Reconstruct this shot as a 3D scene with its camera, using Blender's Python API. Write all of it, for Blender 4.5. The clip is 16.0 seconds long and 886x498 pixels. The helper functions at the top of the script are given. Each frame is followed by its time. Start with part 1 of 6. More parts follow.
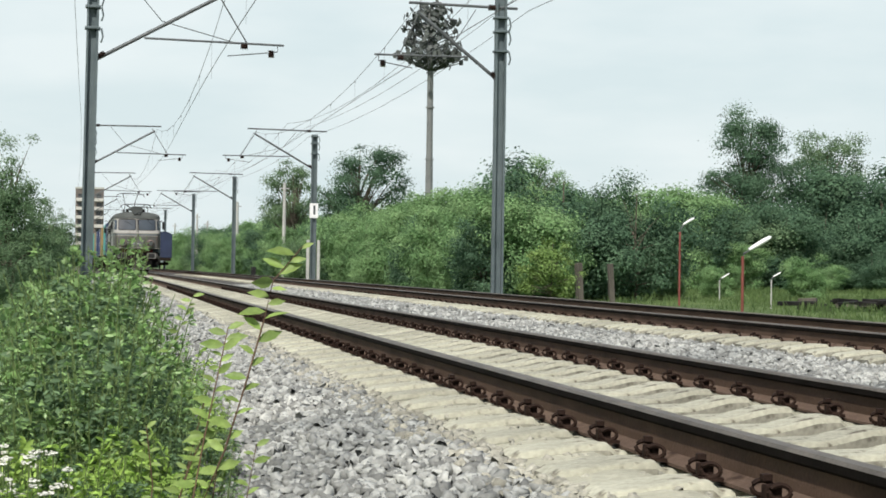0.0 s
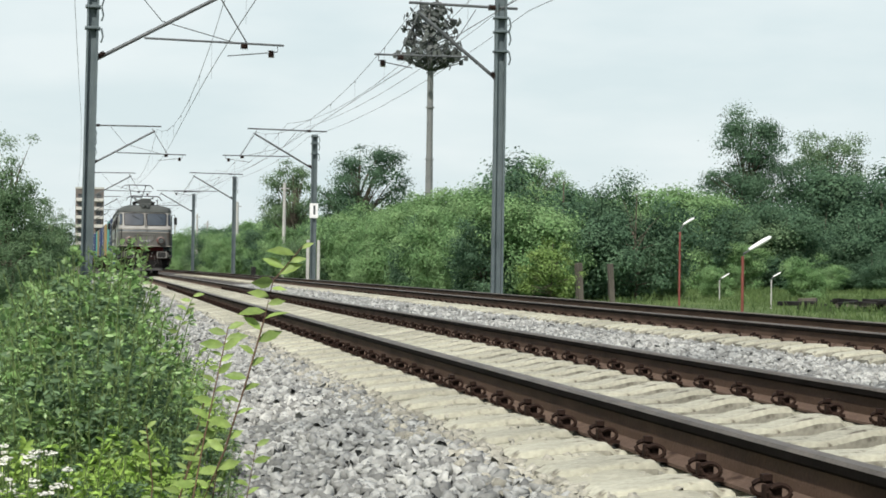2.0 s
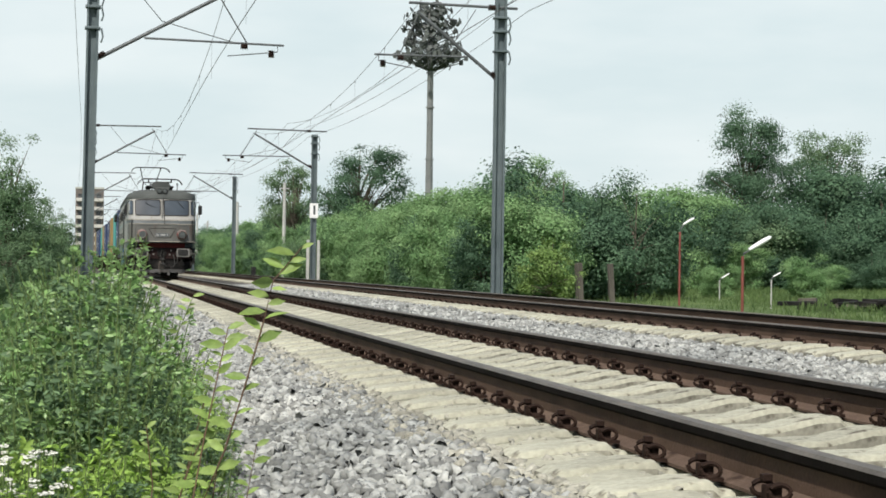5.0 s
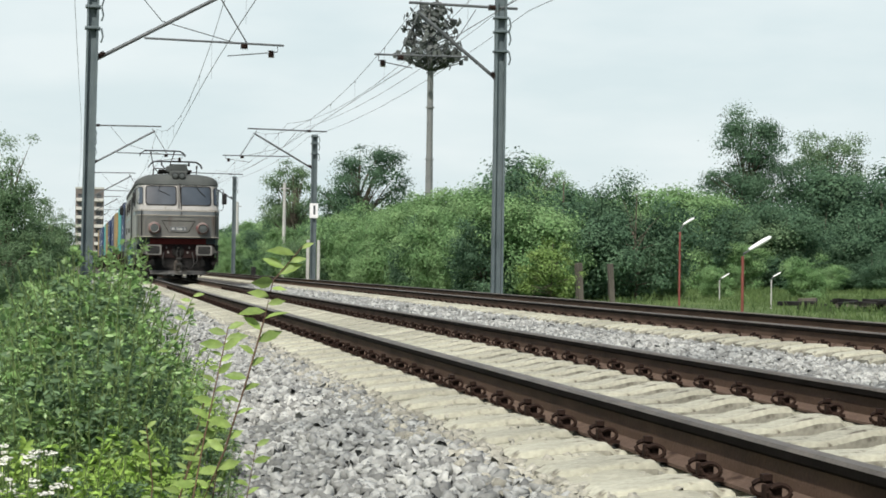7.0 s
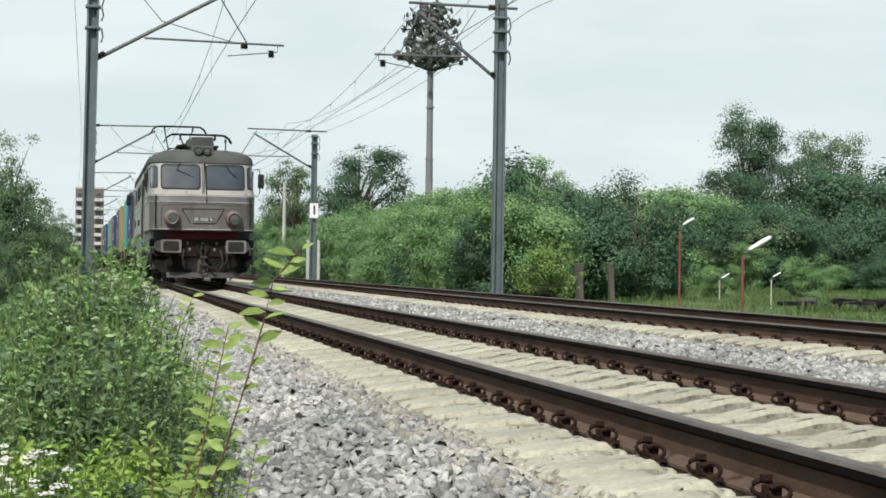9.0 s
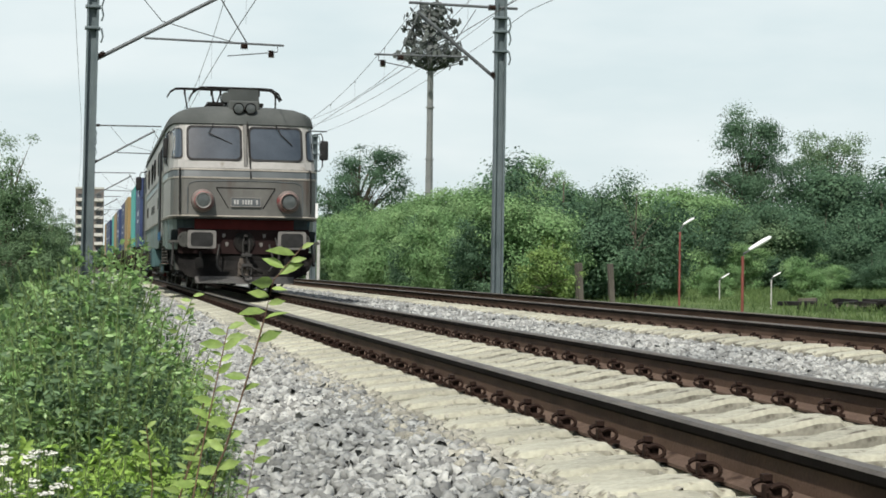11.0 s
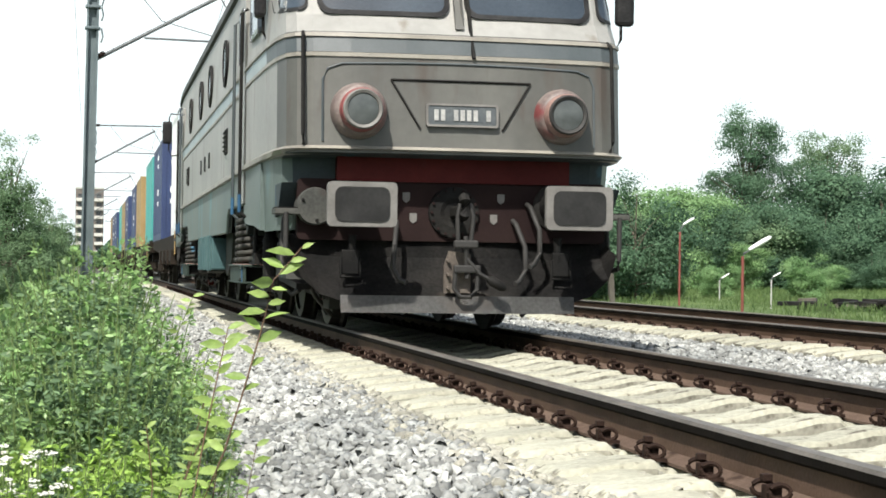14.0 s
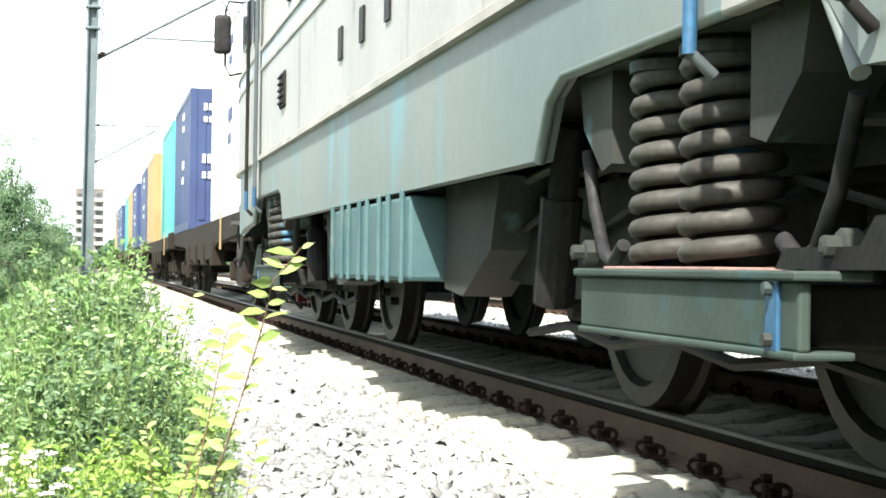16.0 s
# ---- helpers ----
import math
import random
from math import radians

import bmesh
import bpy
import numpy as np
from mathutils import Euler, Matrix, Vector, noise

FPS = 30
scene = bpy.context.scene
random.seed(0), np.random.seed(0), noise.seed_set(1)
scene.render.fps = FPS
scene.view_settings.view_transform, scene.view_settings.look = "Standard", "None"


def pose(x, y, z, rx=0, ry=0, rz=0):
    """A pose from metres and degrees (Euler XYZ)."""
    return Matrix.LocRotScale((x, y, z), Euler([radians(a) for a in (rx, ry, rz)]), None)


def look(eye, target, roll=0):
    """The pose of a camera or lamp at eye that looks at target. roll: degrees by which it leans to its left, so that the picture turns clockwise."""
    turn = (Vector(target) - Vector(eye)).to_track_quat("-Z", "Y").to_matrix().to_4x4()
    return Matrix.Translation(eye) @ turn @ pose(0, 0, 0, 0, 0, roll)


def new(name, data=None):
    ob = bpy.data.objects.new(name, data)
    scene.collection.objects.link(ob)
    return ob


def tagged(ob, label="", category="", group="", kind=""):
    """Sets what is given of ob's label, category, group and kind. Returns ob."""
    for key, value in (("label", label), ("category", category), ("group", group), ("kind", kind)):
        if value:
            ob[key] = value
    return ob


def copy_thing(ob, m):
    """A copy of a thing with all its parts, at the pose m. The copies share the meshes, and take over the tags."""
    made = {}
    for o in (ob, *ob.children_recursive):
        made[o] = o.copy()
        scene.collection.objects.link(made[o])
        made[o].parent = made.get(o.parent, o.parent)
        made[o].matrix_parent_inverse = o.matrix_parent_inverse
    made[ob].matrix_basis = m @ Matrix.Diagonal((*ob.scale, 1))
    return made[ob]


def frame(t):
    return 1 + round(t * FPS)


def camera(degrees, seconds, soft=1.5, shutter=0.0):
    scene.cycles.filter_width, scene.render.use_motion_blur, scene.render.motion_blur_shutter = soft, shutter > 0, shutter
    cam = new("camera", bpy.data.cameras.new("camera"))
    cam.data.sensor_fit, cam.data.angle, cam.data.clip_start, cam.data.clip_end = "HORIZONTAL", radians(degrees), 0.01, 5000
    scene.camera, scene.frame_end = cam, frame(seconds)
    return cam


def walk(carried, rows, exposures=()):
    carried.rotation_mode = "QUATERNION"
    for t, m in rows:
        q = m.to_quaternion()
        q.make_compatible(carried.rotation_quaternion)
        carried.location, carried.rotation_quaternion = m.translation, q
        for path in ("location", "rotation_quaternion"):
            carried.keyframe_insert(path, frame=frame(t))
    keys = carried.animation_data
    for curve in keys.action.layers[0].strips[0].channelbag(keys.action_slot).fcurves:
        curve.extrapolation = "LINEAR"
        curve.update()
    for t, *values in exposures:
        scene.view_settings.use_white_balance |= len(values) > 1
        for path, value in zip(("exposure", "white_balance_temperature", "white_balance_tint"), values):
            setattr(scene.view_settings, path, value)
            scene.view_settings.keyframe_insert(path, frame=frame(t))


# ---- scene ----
# brightness of the picture on the way, and the strength of the daylight
EXPO = [(0.0, 0.0), (12.0, 0.0), (13.0, 0.08), (13.5, 0.19), (14.0, 0.6), (14.5, 1.05), (15.0, 1.5), (15.5, 1.75), (16.0, 1.8)]
SUN_STRENGTH, SKY_STRENGTH = 4.9, 0.10
HAZE_COLOUR = (7.9, 8.95, 9.1, 1)

# camera: stands still beside the ballast, low over the rails
cam = camera(28.3, 16.0, soft=1.7)
EYE = (-2.913, 0.0, 0.546)
AIM = (-2.913 + 100 * math.sin(0.1958), 100 * math.cos(0.1958), 0.546 + 100 * math.tan(0.0105))
STAND = look(EYE, AIM, 0.756)
walk(cam, [(0.0, STAND), (16.0, STAND)], exposures=EXPO)

# world and sun
SUN_DIR = Vector((0.40, 0.72, -1.0)).normalized()
world = bpy.data.worlds.new("hazy_sky")
scene.world = world
world.use_nodes = True
wn, wl = world.node_tree.nodes, world.node_tree.links
bg = wn["Background"]
sky = wn.new("ShaderNodeTexSky")
sky.sky_type, sky.sun_disc = "NISHITA", False
sky.sun_elevation = math.asin(-SUN_DIR.z)
sky.sun_rotation = math.atan2(-SUN_DIR.x, -SUN_DIR.y)
sky.air_density, sky.dust_density, sky.ozone_density = 1.0, 3.0, 1.0
haze = wn.new("ShaderNodeMix")
haze.data_type = "RGBA"
# haze: thick along the horizon, thinning towards the zenith
place = wn.new("ShaderNodeTexCoord")
axes = wn.new("ShaderNodeSeparateXYZ")
thin = wn.new("ShaderNodeMapRange")
thin.interpolation_type = "SMOOTHSTEP"
for slot, value in zip((1, 2, 3, 4), (0.16, 0.52, 0.93, 0.10)):
    thin.inputs[slot].default_value = value
wl.new(place.outputs["Generated"], axes.inputs[0])
wl.new(axes.outputs["Z"], thin.inputs[0])
wl.new(thin.outputs[0], haze.inputs[0])
wl.new(sky.outputs[0], haze.inputs[6])
# thin veils of cloud in the haze
veil_map = wn.new("ShaderNodeMapping")
veil_map.inputs["Scale"].default_value = (3.0, 3.0, 11.0)
veil = wn.new("ShaderNodeTexNoise")
veil.inputs["Scale"].default_value, veil.inputs["Detail"].default_value = 2.2, 5
cloud = wn.new("ShaderNodeMix")
cloud.data_type = "RGBA"
spread_veil = wn.new("ShaderNodeMapRange")
spread_veil.inputs[1].default_value, spread_veil.inputs[2].default_value = 0.36, 0.66
wl.new(place.outputs["Generated"], veil_map.inputs[0])
wl.new(veil_map.outputs[0], veil.inputs["Vector"])
wl.new(veil.outputs["Fac"], spread_veil.inputs[0])
wl.new(spread_veil.outputs[0], cloud.inputs[0])
cloud.inputs[6].default_value = tuple(c * f for c, f in zip(HAZE_COLOUR, (0.935, 0.955, 0.965, 1)))
cloud.inputs[7].default_value = tuple(c * f for c, f in zip(HAZE_COLOUR, (1.08, 1.05, 1.045, 1)))
wl.new(cloud.outputs[2], haze.inputs[7])
wl.new(haze.outputs[2], bg.inputs[0])
bg.inputs[1].default_value = SKY_STRENGTH
sun_data = bpy.data.lights.new("sun", "SUN")
sun_data.energy, sun_data.angle, sun_data.color = SUN_STRENGTH, radians(1.2), (1.0, 0.96, 0.89)
sun = new("sun", sun_data)
sun.matrix_world = look((0, 0, 60), Vector((0, 0, 60)) + SUN_DIR * 10)


# ---- materials ----
def mat(name, c1, c2, scale=3.0, rough=0.7, metal=0.0, bump=0.15, fine=40.0, spots=None, island=0.0, spec=0.5, through_light=0.0, depth=0.01, pieces=0.0, streak=1.0, grit=0.26):
    """Two-scale mottled surface: c1 to c2 by broad noise, grain and relief by fine noise, optional stains."""
    m = bpy.data.materials.new(name)
    m.use_nodes = True
    n, l = m.node_tree.nodes, m.node_tree.links
    b = n["Principled BSDF"]
    tc = n.new("ShaderNodeTexCoord")
    mp = n.new("ShaderNodeMapping")
    mp.inputs["Scale"].default_value = (1, 1, streak)
    l.new(tc.outputs["Object"], mp.inputs[0])
    big = n.new("ShaderNodeTexNoise")
    big.inputs["Scale"].default_value, big.inputs["Detail"].default_value = scale, 5
    l.new(mp.outputs[0], big.inputs["Vector"])
    ramp = n.new("ShaderNodeValToRGB")
    ramp.color_ramp.elements[0].position, ramp.color_ramp.elements[1].position = 0.33, 0.67
    ramp.color_ramp.elements[0].color, ramp.color_ramp.elements[1].color = (*c1, 1), (*c2, 1)
    l.new(big.outputs["Fac"], ramp.inputs[0])
    small = n.new("ShaderNodeTexNoise")
    small.inputs["Scale"].default_value, small.inputs["Detail"].default_value = fine, 6
    l.new(tc.outputs["Object"], small.inputs["Vector"])
    grain = n.new("ShaderNodeMapRange")
    grain.inputs[1].default_value, grain.inputs[2].default_value = 0.25, 0.75
    grain.inputs[3].default_value, grain.inputs[4].default_value = 1 - grit, 1 + grit
    l.new(small.outputs["Fac"], grain.inputs[0])
    mul = n.new("ShaderNodeMix")
    mul.data_type, mul.blend_type = "RGBA", "MULTIPLY"
    mul.inputs[0].default_value = 1.0
    l.new(ramp.outputs[0], mul.inputs[6])
    l.new(grain.outputs[0], mul.inputs[7])
    colour = mul.outputs[2]
    if spots:
        st = n.new("ShaderNodeTexNoise")
        st.inputs["Scale"].default_value, st.inputs["Detail"].default_value = spots[1], 8
        l.new(mp.outputs[0], st.inputs["Vector"])
        sr = n.new("ShaderNodeMapRange")
        sr.inputs[1].default_value, sr.inputs[2].default_value = spots[2], spots[2] + 0.12
        l.new(st.outputs["Fac"], sr.inputs[0])
        mx = n.new("ShaderNodeMix")
        mx.data_type = "RGBA"
        l.new(sr.outputs[0], mx.inputs[0])
        l.new(colour, mx.inputs[6])
        mx.inputs[7].default_value = (*spots[0], 1)
        colour = mx.outputs[2]
    if island or pieces:
        src = n.new("ShaderNodeNewGeometry").outputs["Random Per Island"] if island else n.new("ShaderNodeObjectInfo").outputs["Random"]
        amount = island or pieces
        rr = n.new("ShaderNodeMapRange")
        rr.inputs[3].default_value, rr.inputs[4].default_value = 1 - amount, 1 + amount
        l.new(src, rr.inputs[0])
        m2 = n.new("ShaderNodeMix")
        m2.data_type, m2.blend_type = "RGBA", "MULTIPLY"
        m2.inputs[0].default_value = 1.0
        l.new(colour, m2.inputs[6])
        l.new(rr.outputs[0], m2.inputs[7])
        colour = m2.outputs[2]
    l.new(colour, b.inputs["Base Color"])
    b.inputs["Roughness"].default_value, b.inputs["Metallic"].default_value = rough, metal
    b.inputs["Specular IOR Level"].default_value = spec
    if bump:
        bp = n.new("ShaderNodeBump")
        bp.inputs["Strength"].default_value, bp.inputs["Distance"].default_value = bump, depth
        l.new(small.outputs["Fac"], bp.inputs["Height"])
        l.new(bp.outputs[0], b.inputs["Normal"])
    if through_light:
        tr = n.new("ShaderNodeBsdfTranslucent")
        l.new(colour, tr.inputs[0])
        ms = n.new("ShaderNodeMixShader")
        ms.inputs[0].default_value = through_light
        l.new(b.outputs[0], ms.inputs[1])
        l.new(tr.outputs[0], ms.inputs[2])
        l.new(ms.outputs[0], n["Material Output"].inputs[0])
    return m


GRASS = mat("meadow", (0.060, 0.104, 0.024), (0.112, 0.164, 0.043), 0.35, 0.95, bump=0.8, fine=9, depth=0.05)
# bed darkened so the gaps between loose stones read as shadow
BALLAST = mat("ballast_bed_gap_shade", (0.045, 0.042, 0.038), (0.085, 0.080, 0.073), 2.5, 0.95, bump=1.0, fine=22, depth=0.05)
DUSTSTONE = mat("dusty_crushed_stone", (0.246, 0.242, 0.201), (0.344, 0.336, 0.283), 0.8, 0.95, bump=0.4, fine=50, island=0.28)
# sleeper sides and ends: darker than the tops, with brown spots
SLEEPERSIDE = mat("darker_spotted_concrete", (0.190, 0.185, 0.150), (0.275, 0.268, 0.218), 4.0, 0.95, bump=0.5, fine=40, spots=((0.07, 0.058, 0.042), 9, 0.56), pieces=0.2)
DRUM = mat("dusty_grey_cover", (0.045, 0.047, 0.043), (0.069, 0.070, 0.063), 4, 0.7, bump=0.1, spots=((0.05, 0.045, 0.04), 5, 0.58), spec=0.2)
FIELDGRASS = mat("field_grass_blades", (0.070, 0.118, 0.042), (0.125, 0.180, 0.068), 0.7, 0.7, bump=0, island=0.3, through_light=0.3, spec=0.12)
LEAF_FRESH = mat("fresh_yellow_green_leaves", (0.165, 0.262, 0.075), (0.260, 0.360, 0.125), 0.8, 0.55, bump=0, island=0.3, through_light=0.42, spec=0.2)
STONE = mat("crushed_stone", (0.195, 0.205, 0.198), (0.325, 0.332, 0.312), 0.8, 0.9, bump=0.4, fine=50, island=0.5)
FINES = mat("pale_dust_ballast", (0.300, 0.296, 0.229), (0.384, 0.379, 0.299), 1.5, 0.95, bump=0.5, fine=30, depth=0.03, grit=0.15)
GREYFINES = mat("grey_dust_ballast", (0.210, 0.209, 0.171), (0.301, 0.302, 0.248), 3.0, 0.95, bump=0.6, fine=35, depth=0.03, grit=0.2)
CONCRETE = mat("pale_concrete", (0.290, 0.286, 0.224), (0.376, 0.374, 0.298), 3.0, 0.9, bump=0.45, fine=38, spots=((0.085, 0.072, 0.052), 15, 0.575), pieces=0.18, grit=0.22)
RAIL = mat("rusty_rail", (0.063, 0.041, 0.028), (0.108, 0.071, 0.051), 2.0, 0.75, 0.1, bump=0.25, fine=60, spec=0.12, grit=0.15)
RAILFOOT = mat("lighter_rust_rail_foot", (0.081, 0.056, 0.043), (0.130, 0.092, 0.070), 3.0, 0.85, 0.05, bump=0.3, fine=60, spots=((0.035, 0.022, 0.016), 6, 0.6), spec=0.12, grit=0.2)
# near-black rail head sides and underside, with the shade below the head painted in
RAILDARK = mat("greasy_shaded_rail_head", (0.006, 0.005, 0.004), (0.011, 0.009, 0.008), 3.0, 0.85, bump=0.2, fine=60, spec=0.06)
RAILTOP = mat("worn_rail_head", (0.120, 0.106, 0.088), (0.190, 0.168, 0.140), 4.0, 0.52, 0.5, bump=0.05, fine=50)
CLIP = mat("rusty_clip", (0.017, 0.010, 0.008), (0.033, 0.020, 0.015), 9.0, 0.8, 0.2, bump=0.3, fine=90, spec=0.12)
MAST = mat("grey_green_mast_paint", (0.078, 0.105, 0.113), (0.125, 0.156, 0.164), 1.2, 0.55, 0.2, bump=0.1, fine=30, grit=0.09)
ZINC = mat("dull_galvanised_tube", (0.085, 0.095, 0.10), (0.135, 0.145, 0.15), 4.0, 0.65, 0.25, bump=0.05, spec=0.2)
TRAY = mat("dark_green_tray", (0.021, 0.035, 0.028), (0.038, 0.055, 0.046), 2.0, 0.6, bump=0.15, spots=((0.03, 0.075, 0.085), 2.4, 0.62), spec=0.2, grit=0.12)
WIRE = mat("weathered_wire", (0.13, 0.14, 0.15), (0.2, 0.21, 0.22), 1.0, 0.6, 0.5, bump=0.0)
CERAMIC = mat("brown_insulator", (0.028, 0.019, 0.016), (0.040, 0.028, 0.023), 5, 0.25, bump=0.0)
CONC_POST = mat("grey_concrete_post", (0.34, 0.34, 0.32), (0.46, 0.46, 0.44), 2.5, 0.9, bump=0.3)
WHITE = mat("white_paint", (0.68, 0.69, 0.69), (0.78, 0.78, 0.77), 6, 0.5, bump=0.05)
BLACK = mat("black_rubber", (0.012, 0.012, 0.013), (0.03, 0.03, 0.03), 5, 0.6, bump=0.1, spec=0.12)
BODY = mat("dirty_cream_paint", (0.214, 0.213, 0.197), (0.290, 0.287, 0.268), 0.9, 0.5, bump=0.06, fine=14, spots=((0.150, 0.130, 0.105), 4.5, 0.595), streak=0.2, grit=0.09)
FACE = mat("grimy_grey_cab_paint", (0.064, 0.064, 0.058), (0.108, 0.107, 0.096), 1.4, 0.5, bump=0.06, fine=14, spots=((0.066, 0.054, 0.045), 4.5, 0.575), streak=0.24, grit=0.09)
SKIRT = mat("faded_teal_paint", (0.076, 0.106, 0.100), (0.124, 0.148, 0.136), 0.8, 0.5, bump=0.06, fine=12, spots=((0.085, 0.20, 0.225), 1.7, 0.56), streak=0.3, grit=0.09)
CREAMLINE = mat("cream_line_paint", (0.172, 0.160, 0.134), (0.272, 0.256, 0.220), 2.5, 0.5, bump=0.04, grit=0.09)
# darkened copy of the skirt paint: shade under the nose ledge in the colour
FRONTSKIRT = mat("shaded_blue_corner", (0.035, 0.045, 0.05), (0.06, 0.075, 0.08), 2, 0.65, bump=0.1, spots=((0.05, 0.12, 0.16), 2.5, 0.62), spec=0.12, grit=0.09)
PLOW = mat("chipped_black_plow", (0.014, 0.014, 0.014), (0.034, 0.032, 0.03), 2.5, 0.7, 0.1, bump=0.2, spots=((0.13, 0.108, 0.09), 1.7, 0.64), spec=0.12)
LAMPCOWL = mat("dull_pink_grey_cowl", (0.115, 0.088, 0.080), (0.185, 0.150, 0.135), 5, 0.55, bump=0.1, spots=((0.13, 0.03, 0.03), 3.5, 0.56))
DARKNAVY = mat("sooty_navy_wagon", (0.012, 0.02, 0.05), (0.02, 0.032, 0.075), 1.0, 0.6, bump=0.05)
STRIPE = mat("dark_slate_stripe", (0.044, 0.056, 0.060), (0.068, 0.080, 0.084), 3, 0.5, bump=0.05, grit=0.09)
PALEBLUE = mat("pale_blue_stripe", (0.24, 0.30, 0.315), (0.31, 0.365, 0.375), 2, 0.5, bump=0.05, grit=0.09)
ROOF = mat("sooty_roof", (0.052, 0.058, 0.056), (0.088, 0.095, 0.091), 1.2, 0.75, bump=0.15, spec=0.12, grit=0.09)
RED = mat("dull_red_band", (0.058, 0.007, 0.007), (0.089, 0.014, 0.012), 2.0, 0.55, bump=0.08, spots=((0.07, 0.02, 0.02), 3, 0.6), spec=0.12, grit=0.09)
BEAM = mat("grimy_maroon_beam", (0.013, 0.007, 0.007), (0.022, 0.013, 0.012), 2.0, 0.75, bump=0.15, spec=0.12, grit=0.09)
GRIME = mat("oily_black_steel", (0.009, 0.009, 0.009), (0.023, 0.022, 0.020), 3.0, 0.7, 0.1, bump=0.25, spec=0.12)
UNDER = mat("dusty_green_steel", (0.026, 0.030, 0.026), (0.048, 0.049, 0.044), 1.8, 0.7, 0.0, bump=0.2, spots=((0.09, 0.20, 0.21), 2.4, 0.62), spec=0.12, grit=0.09)
PLOWEDGE = mat("bare_scraped_steel", (0.104, 0.104, 0.100), (0.152, 0.150, 0.145), 3, 0.55, 0.3, bump=0.15, spots=((0.13, 0.12, 0.11), 3.5, 0.56))
TAN = mat("flaking_tan_paint", (0.067, 0.054, 0.045), (0.102, 0.086, 0.070), 4, 0.8, bump=0.2)
COIL = mat("dusty_spring_steel", (0.032, 0.030, 0.026), (0.059, 0.058, 0.051), 2.5, 0.6, 0.15, bump=0.15, spots=((0.05, 0.22, 0.36), 3.0, 0.60), spec=0.12)
TEALBOX = mat("teal_box_paint", (0.031, 0.077, 0.083), (0.053, 0.110, 0.112), 2.5, 0.6, bump=0.15, spots=((0.10, 0.12, 0.11), 4, 0.6), grit=0.09)
WHEEL = mat("worn_wheel_steel", (0.016, 0.015, 0.013), (0.031, 0.028, 0.025), 3, 0.55, 0.4, bump=0.1, spec=0.12)
LAMPRED = mat("chipped_red_ring", (0.16, 0.03, 0.03), (0.24, 0.075, 0.068), 7, 0.5, bump=0.1, spots=((0.42, 0.36, 0.32), 6, 0.62))
LAMPTAN = mat("rusty_pink_ring", (0.19, 0.11, 0.092), (0.26, 0.165, 0.14), 7, 0.6, bump=0.1)
RIMGREY = mat("scuffed_white_rim", (0.120, 0.115, 0.106), (0.168, 0.162, 0.150), 5, 0.6, bump=0.1, spots=((0.2, 0.19, 0.18), 6, 0.62), grit=0.09)
BUFFER = mat("greasy_buffer_face", (0.022, 0.022, 0.022), (0.041, 0.041, 0.040), 3.5, 0.5, 0.3, bump=0.15, spec=0.12, grit=0.09)
HOSE = mat("grey_hose", (0.016, 0.015, 0.014), (0.026, 0.025, 0.023), 6, 0.7, bump=0.1)
BLUEPAINT = mat("bright_blue_rail", (0.013, 0.055, 0.118), (0.021, 0.080, 0.151), 4, 0.5, bump=0.05)
NAVY = mat("navy_container", (0.019, 0.033, 0.092), (0.029, 0.048, 0.122), 1.0, 0.5, bump=0.05, grit=0.09)
TEAL = mat("turquoise_container", (0.043, 0.259, 0.238), (0.058, 0.317, 0.288), 1.0, 0.5, bump=0.05, grit=0.09)
OCHRE = mat("ochre_container", (0.238, 0.162, 0.065), (0.302, 0.209, 0.090), 1.0, 0.55, bump=0.05, grit=0.09)
RUSTRED = mat("brick_red_container", (0.26, 0.07, 0.05), (0.33, 0.10, 0.07), 1.0, 0.55, bump=0.05)
WHITECON = mat("white_container", (0.66, 0.68, 0.69), (0.76, 0.77, 0.77), 1.0, 0.5, bump=0.05, grit=0.09)
DECK = mat("rusty_wagon_frame", (0.016, 0.013, 0.010), (0.028, 0.021, 0.016), 2.0, 0.8, 0.1, bump=0.2, spec=0.12)
BARK = mat("bark", (0.07, 0.06, 0.045), (0.14, 0.12, 0.09), 8, 0.95, bump=0.6, fine=30)
LEAF_DARK = mat("dark_green_leaves", (0.062, 0.121, 0.074), (0.122, 0.208, 0.121), 0.6, 0.6, bump=0, island=0.3, through_light=0.42, spec=0.12)
LEAF_MID = mat("mid_green_leaves", (0.148, 0.275, 0.114), (0.273, 0.410, 0.192), 0.6, 0.6, bump=0, island=0.3, through_light=0.42, spec=0.12)
LEAF_GREY = mat("grey_green_leaves", (0.109, 0.184, 0.095), (0.192, 0.284, 0.155), 0.6, 0.6, bump=0, island=0.3, through_light=0.42, spec=0.12)
LEAF_WEED = mat("fresh_weed_leaves", (0.174, 0.308, 0.097), (0.314, 0.444, 0.195), 1.5, 0.42, bump=0, island=0.45, through_light=0.38, spec=0.55)
LEAF_PALE = mat("pale_lime_leaves", (0.20, 0.31, 0.075), (0.31, 0.42, 0.125), 9, 0.5, bump=0, island=0.22, through_light=0.4, spec=0.3)
LEAF_PALE2 = mat("light_green_leaves", (0.238, 0.402, 0.073), (0.386, 0.535, 0.133), 4, 0.55, bump=0, island=0.35, through_light=0.38, spec=0.35)
STEM = mat("reddish_stem", (0.09, 0.05, 0.03), (0.14, 0.09, 0.05), 12, 0.8, bump=0.1)
STEM_GREEN = mat("green_stalk", (0.07, 0.12, 0.03), (0.12, 0.17, 0.05), 12, 0.7, bump=0.0)
PETAL = mat("white_petals", (0.70, 0.70, 0.64), (0.78, 0.78, 0.72), 20, 0.7, bump=0, through_light=0.3)
